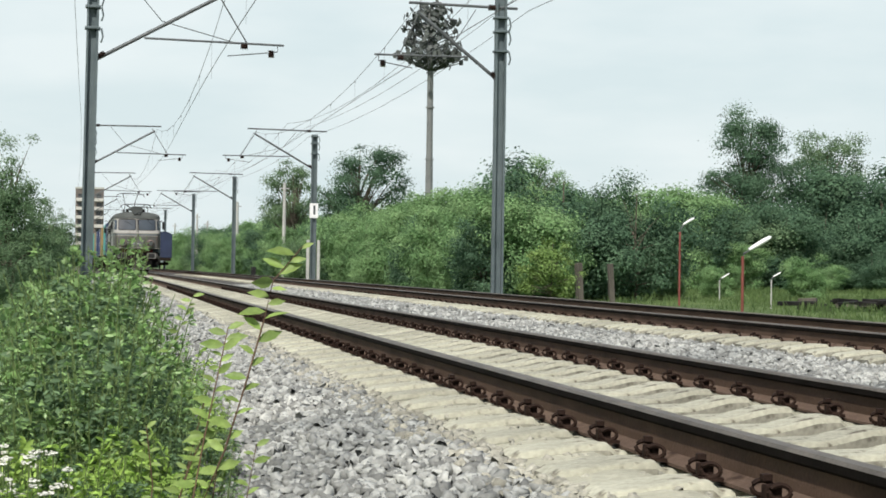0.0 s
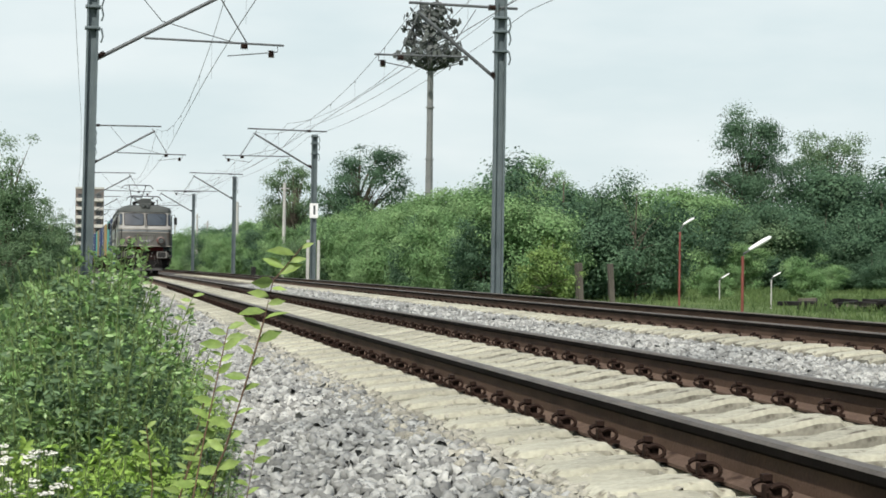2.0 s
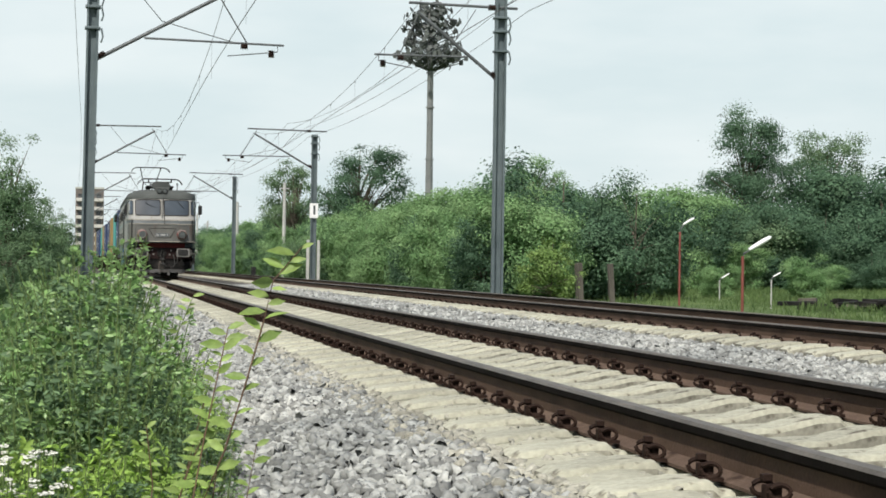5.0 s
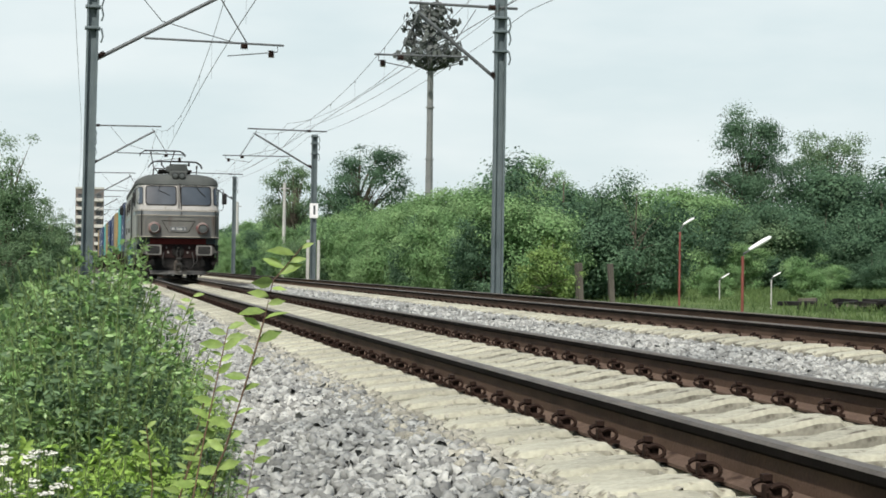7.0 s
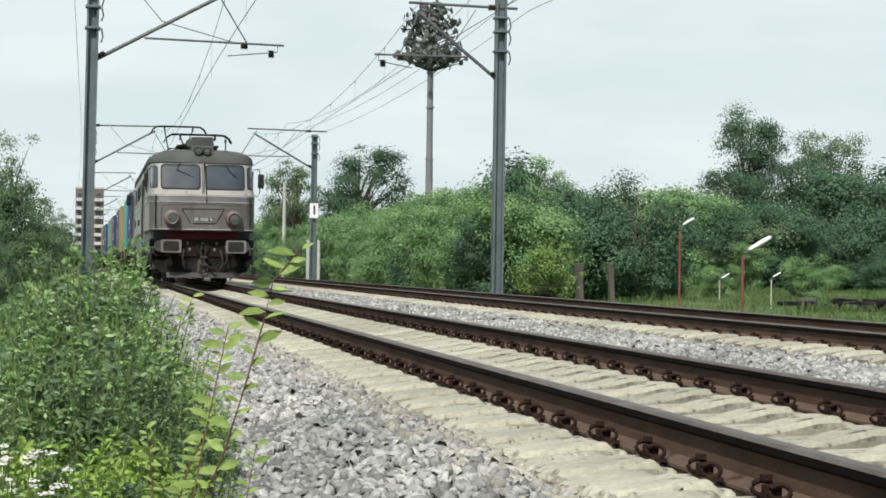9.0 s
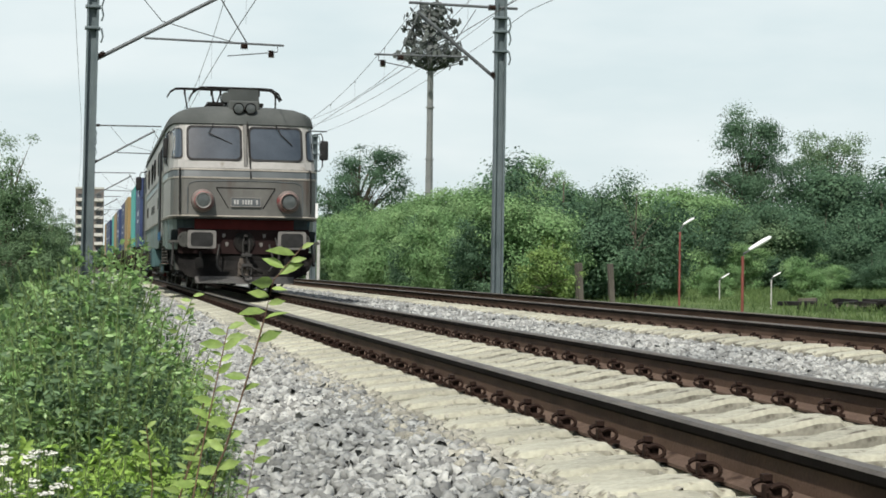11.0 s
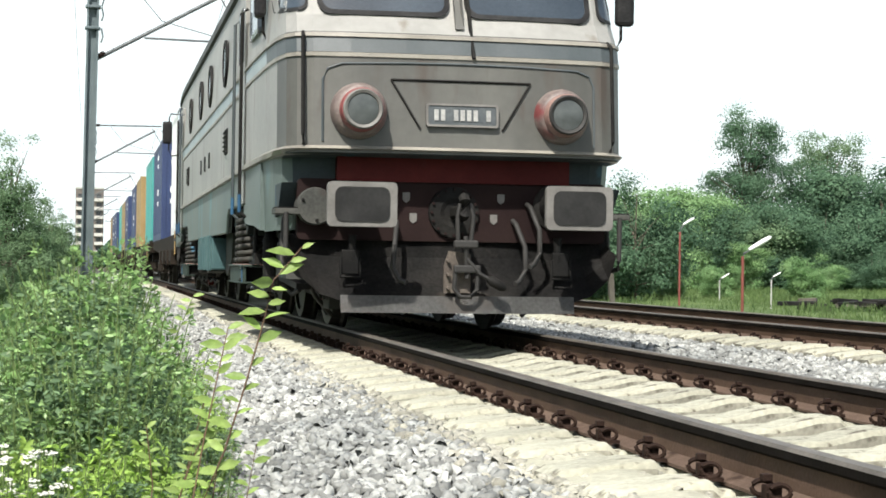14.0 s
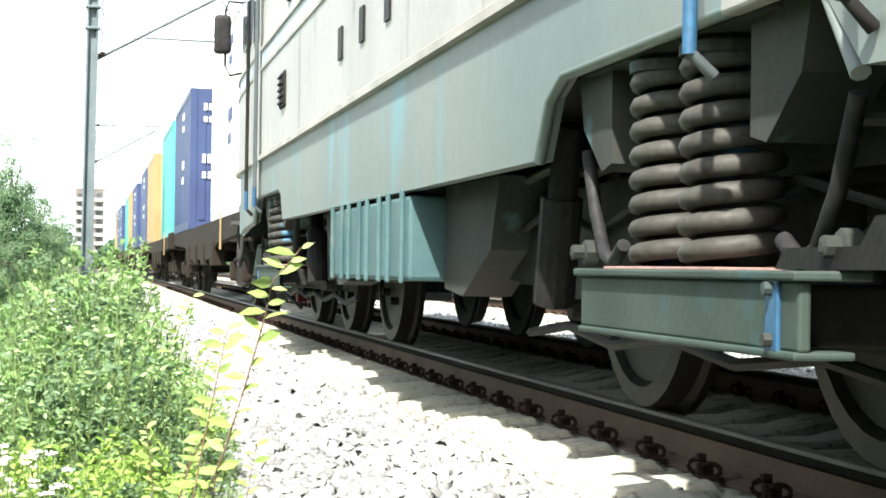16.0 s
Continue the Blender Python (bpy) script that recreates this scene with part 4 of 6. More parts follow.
    lathe(bm, [(0, 0.03), (0.08, 0.035), (0.09, 0.02)], (0.66, 1.5, 3.97), (0, 0, 1), 8)
    p("aerial", bm, GRIME, "short roof aerial")
    if not front:
        for ob in made:
            ob.matrix_basis = m_end


def pantograph(loco, yc, up):
    """Single-frame pantograph: folded low, or raised to the wire."""
    bm = box(B(), (0, yc, 3.98), (1.2, 1.7, 0.07), 0.01)
    for sx in (-0.5, 0.5):
        for sy in (-0.7, 0.7):
            lathe(bm, [(0, 0.06), (0.02, 0.08), (0.06, 0.05), (0.08, 0.08), (0.12, 0.05), (0.14, 0.08), (0.2, 0.05)], (sx, yc + sy, 3.76), (0, 0, 1), 10)
    part("pantograph_base", bm, GRIME, loco, "pantograph frame on brown insulators")
    bm = B()
    head = 5.46 if up else 4.32
    knee = (yc + 1.1, 4.75) if up else (yc + 1.35, 4.18)
    top_y = yc - 0.1 if up else yc - 0.75
    for sx in (-1, 1):
        tube(bm, [(sx * 0.45, yc - 0.7, 4.02), (sx * 0.32, knee[0], knee[1])], 0.03, 6)
        tube(bm, [(sx * 0.32, knee[0], knee[1]), (sx * 0.5, top_y, head - 0.10)], 0.022, 6)
    tube(bm, [(-0.32, *knee), (0.32, *knee)], 0.025, 6)
    tube(bm, [(0.45, yc - 0.7, 4.02), (-0.32, *knee)], 0.016, 6)
    part("pantograph_arm", bm, GRIME, loco, "dark tubular pantograph arm")
    bm = B()
    for dy in (-0.16, 0.16):
        pts = [(-0.98, head - 0.24), (-0.90, head - 0.10), (-0.76, head - 0.01), (-0.55, head), (0.55, head), (0.76, head - 0.01), (0.90, head - 0.10), (0.98, head - 0.24)]
        tube(bm, [(x, top_y + dy, z) for x, z in pts], 0.022, 6)
    for sx in (-0.5, 0.5):
        tube(bm, [(sx, top_y - 0.16, head - 0.01), (sx, top_y + 0.16, head - 0.01)], 0.018, 6)
        tube(bm, [(sx, top_y, head - 0.02), (sx, top_y, head - 0.16)], 0.03, 6)
    part("pantograph_head", bm, GRIME, loco, "curved collector head with drooping horns")


def locomotive():
    loco = tagged(new("locomotive"), "grimy cream and teal electric locomotive on six axles", "locomotive")
    bm = hull(B(), [1.22, 1.435, 1.46])
    for f in bm.faces:
        cy = f.calc_center_median().y
        # end faces take the skirt colour with the ledge's shade painted in
        f.material_index = 1 if cy < 0.90 or cy > LOCO_LEN - 0.90 else 0
    part("body_skirt", bm, [SKIRT, FRONTSKIRT], loco, "faded teal lower body band")
    for rear in (False, True):
        bm = hull(B(), [0.84, 1.22])
        away = (lambda y: LOCO_LEN - y) if rear else (lambda y: y)
        bmesh.ops.delete(bm, geom=[f for f in bm.faces if not 0.80 < away(f.calc_center_median().y) < 1.95], context="FACES")
        for f in bm.faces:
            f.material_index = 1 if away(f.calc_center_median().y) < 0.90 else 0
        part("cab_skirt", bm, [SKIRT, FRONTSKIRT], loco, "faded teal skirt under the cab")
    # lower skirt: side panels with an arch over each pair of coil springs
    for sx in (-1, 1):
        arch = [(1.9, 1.44), (1.9, 0.85), (2.45, 0.90), (3.42, 0.94), (3.62, 1.12), (3.80, 1.16), (5.62, 1.16), (5.80, 1.10), (5.95, 0.90)]
        side = arch + [(LOCO_LEN - y, z) for y, z in arch[::-1]]
        bm = B()
        prism(bm, side, sx * 1.43, sx * 1.495, "x")
        part("skirt_panel", bm, SKIRT, loco, "faded teal skirt panel with spring arches")
        for yc in (4.75, LOCO_LEN - 4.75):
            e = 1 if yc < 9 else -1
            pts = [(yc - e * 1.28, 0.93), (yc - e * 1.12, 1.12), (yc - e * 0.95, 1.155), (yc + e * 0.88, 1.155), (yc + e * 1.06, 1.09), (yc + e * 1.2, 0.90)]
            part("arch_lip", tube(B(), [(sx * 1.475, y, z) for y, z in pts], 0.022, 8), SKIRT, loco, "rolled lip round the arch", smooth=True)
            # dark sheets close the hollow behind the springs
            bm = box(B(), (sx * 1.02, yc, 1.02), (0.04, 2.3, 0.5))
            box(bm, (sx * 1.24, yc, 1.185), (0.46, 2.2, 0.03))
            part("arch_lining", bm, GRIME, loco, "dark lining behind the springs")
        bm = prism(B(), [(0.75, 1.22), (1.25, 1.22), (1.25, 0.95), (0.95, 1.02)], sx * 1.10, sx * 1.43, "x")
        part("corner_web", bm, FRONTSKIRT, loco)
    part("underfloor", box(B(), (0, LOCO_LEN / 2, 1.19), (2.8, LOCO_LEN - 1.8, 0.08)), GRIME, loco)
    bm = hull(B(), [1.46, 1.50, 2.28, 2.45, 2.60, 2.85, 3.1, 3.34, 3.42])
    for f in bm.faces:
        cy = f.calc_center_median().y
        low = f.calc_center_median().z < 2.42
        f.material_index = 1 if low and (cy < 1.15 or cy > LOCO_LEN - 1.15) else 0
    part("body_shell", bm, [BODY, FACE], loco, "dirty cream-grey body shell")
    bm = hull(B(), [(3.35, 0.0), (3.36, 0.04), (3.46, 0.045), (3.55, 0.035), (3.63, 0.02), (3.70, 0.0), (3.76, 0), (3.80, 0)], 0, (False, True))
    part("roof", bm, ROOF, loco, "sooty dark roof with a rounded edge", smooth=True)
    part("ledge", hull(B(), [(1.445, 0.0), (1.45, 0.035), (1.49, 0.032), (1.515, 0.0)]), CREAMLINE, loco, "worn cream moulding round the body")
    bm = hull(B(), [(2.275, 0.0), (2.276, 0.006), (2.40, 0.006), (2.401, 0)])
    for f in bm.faces:
        cy = f.calc_center_median().y
        f.material_index = 1 if cy < 2.0 or cy > LOCO_LEN - 2.0 else 0
    part("belt_stripe", bm, [PALEBLUE, STRIPE], loco, "pale blue-grey waist stripe")
    part("belt_line", hull(B(), [(2.40, 0.0), (2.405, 0.022), (2.435, 0.022), (2.44, 0)]), CREAMLINE, loco)
    part("belt_line", hull(B(), [(2.235, 0.0), (2.24, 0.012), (2.27, 0.012), (2.275, 0)]), CREAMLINE, loco)
    turn = Matrix.Translation((0, LOCO_LEN, 0)) @ Matrix.Rotation(math.pi, 4, "Z")
    cab_end(loco, turn, True)
    cab_end(loco, turn, False)
    for e in (0, 1):
        for sx in (-1, 1):
            yy = (lambda v: v) if e == 0 else (lambda v: LOCO_LEN - v)
            # cab door between two handrails
            for dy in (3.36, 4.22):
                bm = tube(B(), [(sx * 1.50, yy(dy), 3.0), (sx * 1.555, yy(dy), 2.96), (sx * 1.56, yy(dy), 1.06), (sx * 1.50, yy(dy), 1.0)], 0.017, 8)
                part("door_handrail", bm, STRIPE if dy > 4 else GRIME, loco, "long vertical handrail beside the cab door", smooth=True)
                bm = tube(B(), [(sx * 1.560, yy(dy), 1.22), (sx * 1.560, yy(dy), 1.05)], 0.0185, 8)
                part("handrail_foot", bm, BLUEPAINT, loco, "bright blue handrail end", smooth=True)
            bm = box(B(), (sx * 1.492, yy(3.79), 2.12), (0.05, 0.70, 1.98), 0.01)
            part("cab_door", bm, BODY, loco, "grimy cream cab door")
            bm = box(B(), (sx * 1.515, yy(3.79), 2.78), (0.03, 0.46, 0.52), 0.03)
            part("door_window", bm, GLASS, loco)
            for sz in (1.29,):
                # flush black block stands in for the shaded step recess
                bm = box(B(), (sx * 1.452, yy(3.79), sz), (0.10, 0.50, 0.18), 0.01)
                part("step_recess_dark", bm, BLACK, loco, "black block standing for the dark step recess under the cab door")
            bm = box(B(), (sx * 1.49, yy(2.55), 2.92), (0.05, 0.80, 0.60), 0.05)
            part("cab_side_window", bm, GLASS, loco, "dark cab side window")
            bm = box(B(), (sx * 1.505, yy(5.95), 1.90), (0.03, 0.36, 0.28), 0.02)
            for k in range(5):
                box(bm, (sx * 1.525, yy(5.95), 1.80 + 0.05 * k), (0.02, 0.32, 0.015))
            part("vent_grille", bm, GRIME, loco, "small louvred vent")
            for py in (6.3, 8.9):
                bm = lathe(B(), [(0, 0.27), (0.03, 0.265), (0.035, 0.225), (0.015, 0.22)], (sx * 1.485, yy(py), 2.80), (sx, 0, 0), 24)
                part("porthole_rim", bm, GRIME, loco, "round porthole rim")
                bm = lathe(B(), [(0, 0.225), (0.02, 0.22)], (sx * 1.49, yy(py), 2.80), (sx, 0, 0), 24)
                part("porthole_glass", bm, GLASS, loco)
    for sx in (-1, 1):
        rot = -90 if sx < 0 else 90
        for k in range(3):
            yk = 9.75 + sx * (k - 1) * 0.85
            bm = prism(B(), [(yk - 0.075, 1.765), (yk + 0.075, 1.765), (yk + 0.075, 1.955), (yk - 0.075, 1.955)], sx * 1.502, sx * 1.514, "x")
            part("side_mark", bm, BLACK, loco, "plain black mark on the side")
        for k in range(4):
            bx = part("battery_box", box(B(), (sx * 1.32, 8.65 + 0.68 * k, 0.68), (0.34, 0.64, 0.40), 0.02), TEALBOX, loco, "teal battery box with strap latches")
            for e in (-0.2, 0.2):
                part("strap_latch", box(B(), (sx * 1.50, 8.65 + 0.68 * k + e, 0.69), (0.022, 0.03, 0.44), 0.006), TEALBOX, bx)
        bm = prism(B(), [(7.2, 0.92), (8.3, 0.92), (8.3, 0.45), (7.9, 0.42), (7.35, 0.62)], sx * 1.10, sx * 1.32, "x")
        part("equipment_bracket", bm, UNDER, loco)
        bm = prism(B(), [(11.5, 0.92), (12.6, 0.92), (12.4, 0.62), (11.9, 0.42), (11.5, 0.45)], sx * 1.10, sx * 1.32, "x")
        part("equipment_bracket", bm, UNDER, loco)
        for yc in (4.75, LOCO_LEN - 4.75):
            # black plate stands for the dark recess behind the springs
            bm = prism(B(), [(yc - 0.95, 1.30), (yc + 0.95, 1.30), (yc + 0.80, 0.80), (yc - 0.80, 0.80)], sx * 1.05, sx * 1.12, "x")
            part("recess_dark_plate", bm, GRIME, loco)
    bm = box(B(), (0, 9.9, 0.72), (1.9, 4.2, 0.5), 0.05)
    part("transformer", bm, GRIME, loco, "black underfloor transformer")
    for yc in (8.2, 11.6):
        bm = box(B(), (0, yc, 3.86), (1.5, 1.6, 0.2), 0.04)
        part("roof_hatch", bm, ROOF, loco, "sooty raised roof hatch")
    bm = tube(B(), [(0.5, 4.6, 4.1), (0.5, 9.9, 4.12), (0.5, 15.2, 4.1)], 0.02, 6)
    part("roof_busbar", bm, WIRE, loco)
    pantograph(loco, 4.3, False)
    pantograph(loco, LOCO_LEN - 4.3, True)
    bogie(loco, 4.75, False)
    bogie(loco, LOCO_LEN - 4.75, True)
    return loco


def container(material, label):
    bm = B()
    L, W, H, step = 6.06, 2.44, 2.59, 0.28
    n = int(L / step)
    for sx in (-1, 1):
        prev = None
        pts = []
        for k in range(n + 1):
            y = L * k / n
            pts += [(sx * (W / 2 - 0.04 * (k % 2)), y - 0.06), (sx * (W / 2 - 0.04 * (k % 2)), y + 0.06)]
        pts = [(x, min(max(y, 0.02), L - 0.02)) for x, y in pts]
        lo = [bm.verts.new((x, y, 0.12)) for x, y in pts]
        hi = [bm.verts.new((x, y, H - 0.1)) for x, y in pts]
        for k in range(len(pts) - 1):
            bm.faces.new((lo[k], lo[k + 1], hi[k + 1], hi[k]))
    for y in (0.03, L - 0.03):
        box(bm, (0, y, H / 2), (W - 0.1, 0.05, H - 0.1))
        for k in range(7):
            box(bm, (-1.0 + 0.333 * k, y, H / 2), (0.12, 0.09, H - 0.35))
    box(bm, (0, L / 2, H - 0.03), (W - 0.04, L - 0.04, 0.05))
    box(bm, (0, L / 2, 0.08), (W - 0.04, L - 0.04, 0.12))
    for sx in (-1, 1):
        for y in (0.07, L - 0.07):
            box(bm, (sx * (W / 2 - 0.06), y, H / 2), (0.13, 0.15, H), 0.01)
        box(bm, (sx * (W / 2 - 0.03), L / 2, H - 0.05), (0.07, L, 0.10))
        box(bm, (sx * (W / 2 - 0.03), L / 2, 0.08), (0.07, L, 0.16))
    c = tagged(new("shipping_container"), label, "shipping container", "containers on the train")
    part("container_shell", bm, material, c)
    return c


def container_marks(c, material, rows):
    """Unreadable lettering on the end and side, a short bar for each character."""
    for z, x0, x1, h in rows:
        count = max(2, int((x1 - x0) / 0.085))
        for k in range(count):
            x = x0 + (x1 - x0) * (k + 0.5) / count
            w = (x1 - x0) / count * 0.62
            part("marking_bar", box(B(), (x, -0.03, z), (w, 0.012, h)), material, c)
            part("marking_bar", box(B(), (-1.226, 1.2 - 1.6 * x, z), (0.012, w * 1.6, h)), material, c)


def flat_wagon():
    w = tagged(new("flat_wagon"), "rusty container flat wagon coupled in the train", "railway wagon", "wagons of the train")
    bm = B()
    for sx in (-1, 1):
        prism(bm, [(0.65, 0.95), (0.65, 1.18), (19.0, 1.18), (19.0, 0.95), (14.2, 0.85), (12.2, 0.62), (7.4, 0.62), (5.4, 0.85)], sx * 1.12, sx * 1.22, "x")
    for k in range(12):
        box(bm, (0, 0.8 + 1.64 * k, 1.06), (2.3, 0.14, 0.20))
    box(bm, (0, 9.8, 1.0), (0.4, 18.4, 0.25))
    part("wagon_frame", bm, DECK, w, "rusty steel wagon frame")
    for y0, d in ((0.62, -1), (19.03, 1)):
        part("headstock", box(B(), (0, y0, 1.05), (2.6, 0.12, 0.36), 0.02), DECK, w)
        for sx in (-0.875, 0.875):
            bm = lathe(B(), [(0, 0.11), (0.40, 0.10), (0.42, 0.23), (0.46, 0.23), (0.47, 0.0)], (sx, y0, 1.06), (0, d, 0), 16)
            part("buffer", bm, GRIME, w)
    for yc in (3.2, 16.4):
        bm = B()
        for sx in (-1, 1):
            prism(bm, [(yc - 1.3, 0.40), (yc - 1.3, 0.62), (yc - 0.6, 0.66), (yc, 0.50), (yc + 0.6, 0.66), (yc + 1.3, 0.62), (yc + 1.3, 0.40), (yc + 0.5, 0.28), (yc - 0.5, 0.28)], sx * 0.94, sx * 1.06, "x")
            for ya in (-0.9, 0.9):
                box(bm, (sx * 1.06, yc + ya, 0.46), (0.14, 0.30, 0.26), 0.03)
        box(bm, (0, yc, 0.72), (2.2, 0.4, 0.22))
        part("bogie", bm, DECK, w, "rusty two-axle bogie")
        for ya in (-0.9, 0.9):
            wheelset(w, yc + ya, 0.46)
    for k in range(4):
        bm = box(B(), (-1.16, 6.2 + 2.2 * k, 0.70), (0.2, 0.5, 0.35), 0.02)
        part("underframe_box", bm, DECK, w)
    bm = box(B(), (-1.235, 4.6, 1.0), (0.02, 0.09, 0.5))
    part("brake_lever", bm, OCHRE, w, "yellow brake lever")
    return w


SPEED, START = 6.92, 110.4


def s_of(t):
    return START - SPEED * t


loco = locomotive()
TRAIN = [(loco, 0.0, 0.0)]
PLAN_OF_TRAIN = [
    ((0, WHITECON, "plain white shipping container with blue markings"), (2, NAVY, "navy blue shipping container with white markings")),
    ((0, TEAL, "turquoise corrugated steel shipping container"), (2, OCHRE, "ochre yellow shipping container")),
    ((0, NAVY, "navy blue shipping container"), (2, NAVY, "navy blue shipping container")),
    ((0, OCHRE, "ochre yellow shipping container"), (1, TEAL, "turquoise corrugated steel shipping container")),
    ((0, NAVY, "navy blue corrugated shipping container"), (1, NAVY, "navy blue shipping container"), (2, OCHRE, "ochre yellow shipping container")),
]
for k, loads in enumerate(PLAN_OF_TRAIN):
    base = LOCO_LEN + 19.65 * k
    TRAIN.append((flat_wagon(), base, 0.0))
    for slot, material, label in loads:
        c = container(material, label)
        if material is NAVY or material is WHITECON:
            container_marks(c, WHITE if material is NAVY else NAVY, [(2.25, -1.0, -0.62, 0.12), (2.02, -1.0, -0.7, 0.10), (1.3, -1.02, -0.62, 0.16), (1.0, -1.02, -0.7, 0.12)])
        TRAIN.append((c, base + 0.75 + 6.1 * slot, 1.185))
# a standing blue wagon far down the other track
parked = tagged(new("covered_wagon"), "blue covered freight wagon standing far down the line", "railway wagon")
bm = box(B(), (0, 6, 2.35), (2.8, 12, 2.4), 0.05)
prism(bm, [(-1.4, 3.5), (1.4, 3.5), (0.9, 3.8), (-0.9, 3.8)], 0, 12)
part("wagon_body", bm, DARKNAVY, parked)
bm = box(B(), (0, 6, 1.0), (2.6, 12.4, 0.3))
for y in (2, 10):
    for sx in (-0.75, 0.75):
        lathe(bm, [(-0.06, 0.46), (0.06, 0.46)], (sx, y, 0.46), (1, 0, 0), 20)
    box(bm, (0, y, 0.55), (2.2, 2.2, 0.3))
part("wagon_underframe", bm, DECK, parked)
parked.matrix_basis = pose(FAR + drift(186), 180, 0, 0, 0, heading(186))


# ---- overhead line ----
def catenary_mast(side, y, x, lean, height=7.4, sign=False, reach=1.0):
    """H-section steel mast with a cantilever over its track. side: +1 reaches to +x."""
    mast = tagged(new("catenary_mast"), "grey-green steel overhead-line mast with a tubular cantilever", "catenary mast", "overhead-line masts")
    bm = B()
    for dx in (-0.115, 0.115):
        box(bm, (dx, 0, height / 2 - 0.4), (0.05, 0.22, height + 0.8), 0.006)
    box(bm, (0, 0.02, height / 2 - 0.4), (0.2, 0.03, height + 0.8))
    part("post", bm, MAST, mast, "grey-green H-section post")
    part("foundation", box(B(), (0, 0, -0.72), (0.6, 0.6, 0.35), 0.03), CONC_POST, mast, "concrete foundation")
    s = side * reach
    bm = tube(B(), [(s * 0.12, 0, 5.34), (s * 3.0, 0, 6.98)], 0.045, 8)
    tube(bm, [(s * -0.6 if side < 0 else s * 0.1, 0, 7.16), (s * 3.3, 0, 7.2)], 0.035, 8)
    part("cantilever_strut", bm, ZINC, mast, "slanting galvanised tube")
    bm = tube(B(), [(s * 1.2, 0, 5.88), (s * 4.5, 0, 5.86)], 0.026, 8)
    tube(bm, [(s * 2.85, 0, 7.1), (s * 3.62, 0, 5.87)], 0.018, 6)
    tube(bm, [(s * 0.9, 0, 7.1), (s * 1.6, 0, 6.3), (s * 3.3, 0, 5.88)], 0.012, 6)
    part("registration_tube", bm, ZINC, mast)
    bm = tube(B(), [(s * 4.35, 0, 5.86), (s * 4.35, 0, 5.70), (s * 3.9, 0, 5.64), (s * 3.15, 0, 5.55)], 0.014, 6)
    part("steady_arm", bm, ZINC, mast)
    for p0, d in (((s * 0.14, 0, 5.38), (s * 0.83, 0, 0.55)), ((s * 0.2, 0, 7.16), (s, 0, 0.01)), ((s * 3.45, 0, 5.80), (s, 0, -0.03)), ((s * 4.2, 0, 5.74), (0, 0, -1))):
        bm = lathe(B(), [(0.02 + 0.02 * k, 0.05 if k % 2 else 0.085) for k in range(9)], p0, d, 10)
        part("insulator", bm, CERAMIC, mast, "brown ribbed insulator")
    for k, z in enumerate((6.05, 6.55, 6.9)):
        bm = box(B(), (0, 0, z), (0.36, 0.30, 0.06), 0.01)
        tube(bm, [(0.2, -0.1, z), (0.24, -0.1, z - 0.2), (0.2, -0.1, z - 0.34)], 0.02, 6)
        part("mast_band", bm, MAST, mast)
    if sign:
        part("sign_plate", box(B(), (0, -0.14, 3.25), (0.42, 0.02, 0.72), 0.005), WHITE, mast, "white mast sign with a dark bar")
        part("sign_bar", box(B(), (0.02, -0.155, 3.28), (0.10, 0.012, 0.44)), SIGNGREY, mast)
        for dx in (-0.26, 0.26):
            part("guard_post", box(B(), (dx, -0.1, 0.7), (0.14, 0.14, 2.2), 0.01), CONC_POST, mast, "pale concrete guard beside the post")
    mast.matrix_basis = pose(x, y, 0, 0, lean, 0)
    return mast


SUPPORTS = [-2.0, 42.0, 86.0, 131.0, 178.0, 228.0, 280.0]
for k, y in enumerate(SUPPORTS[1:6]):
    catenary_mast(1, y, -3.10 + drift(y) * 0.5, 0.65 if k == 0 else 0.3)
for k, (y, x) in enumerate(((43.5, 7.12), (86.0, 7.62), (129.0, 7.05), (162.0, 5.9), (212.0, 5.3))):
    catenary_mast(-1, y, x, 0.15, 7.4 if k == 0 else 7.0, k == 1, 0.72 if k == 0 else 1.0)


def span_wire(name, label, f, r=0.008):
    bm = B()
    pts = [f(a + (b - a) * k / 8, k / 8) for a, b in zip(SUPPORTS, SUPPORTS[1:]) for k in range(8)]
    tube(bm, pts + [f(SUPPORTS[-1], 0)], r, 5, caps=False)
    return tagged(part(name, bm, WIRE), label, "overhead wire")


for tx, nm in ((0.1, "near"), (FAR - 0.1, "far")):
    span_wire("contact_wire", "thin overhead contact wire above the %s track" % nm, lambda y, u: (tx + drift(y) + 0.15 * math.cos(y / 43.5 * math.pi), y, 5.53), 0.009)
    span_wire("messenger_wire", "sagging messenger wire above the %s track" % nm, lambda y, u: (tx + drift(y), y, 7.05 - 1.15 * 4 * u * (1 - u)), 0.008)
    bm = B()
    for a, b in zip(SUPPORTS, SUPPORTS[1:]):
        for k in range(1, 8):
            u = k / 8
            y = a + (b - a) * u
            tube(bm, [(tx + drift(y), y, 7.05 - 4.6 * u * (1 - u)), (tx + drift(y), y, 5.53)], 0.004, 4, caps=False)
            box(bm, (tx + drift(y), y, 7.03 - 4.6 * u * (1 - u)), (0.03, 0.04, 0.06))
    tagged(part("dropper_wires", bm, WIRE), "thin droppers between messenger and contact wire", "overhead wire", "", "stuff")
for fx, fz, sag in ((7.35, 7.35, 0.45), (6.4, 7.5, 0.8), (7.5, 6.9, 0.4)):
    span_wire("feeder_wire", "bare feeder wire along the masts", lambda y, u: (fx + drift(y), y, fz - sag * 4 * u * (1 - u)), 0.008)
span_wire("feeder_wire", "bare feeder wire along the masts", lambda y, u: (-3.5 + drift(y), y, 7.4 - 2.4 * u * (1 - u)), 0.007)

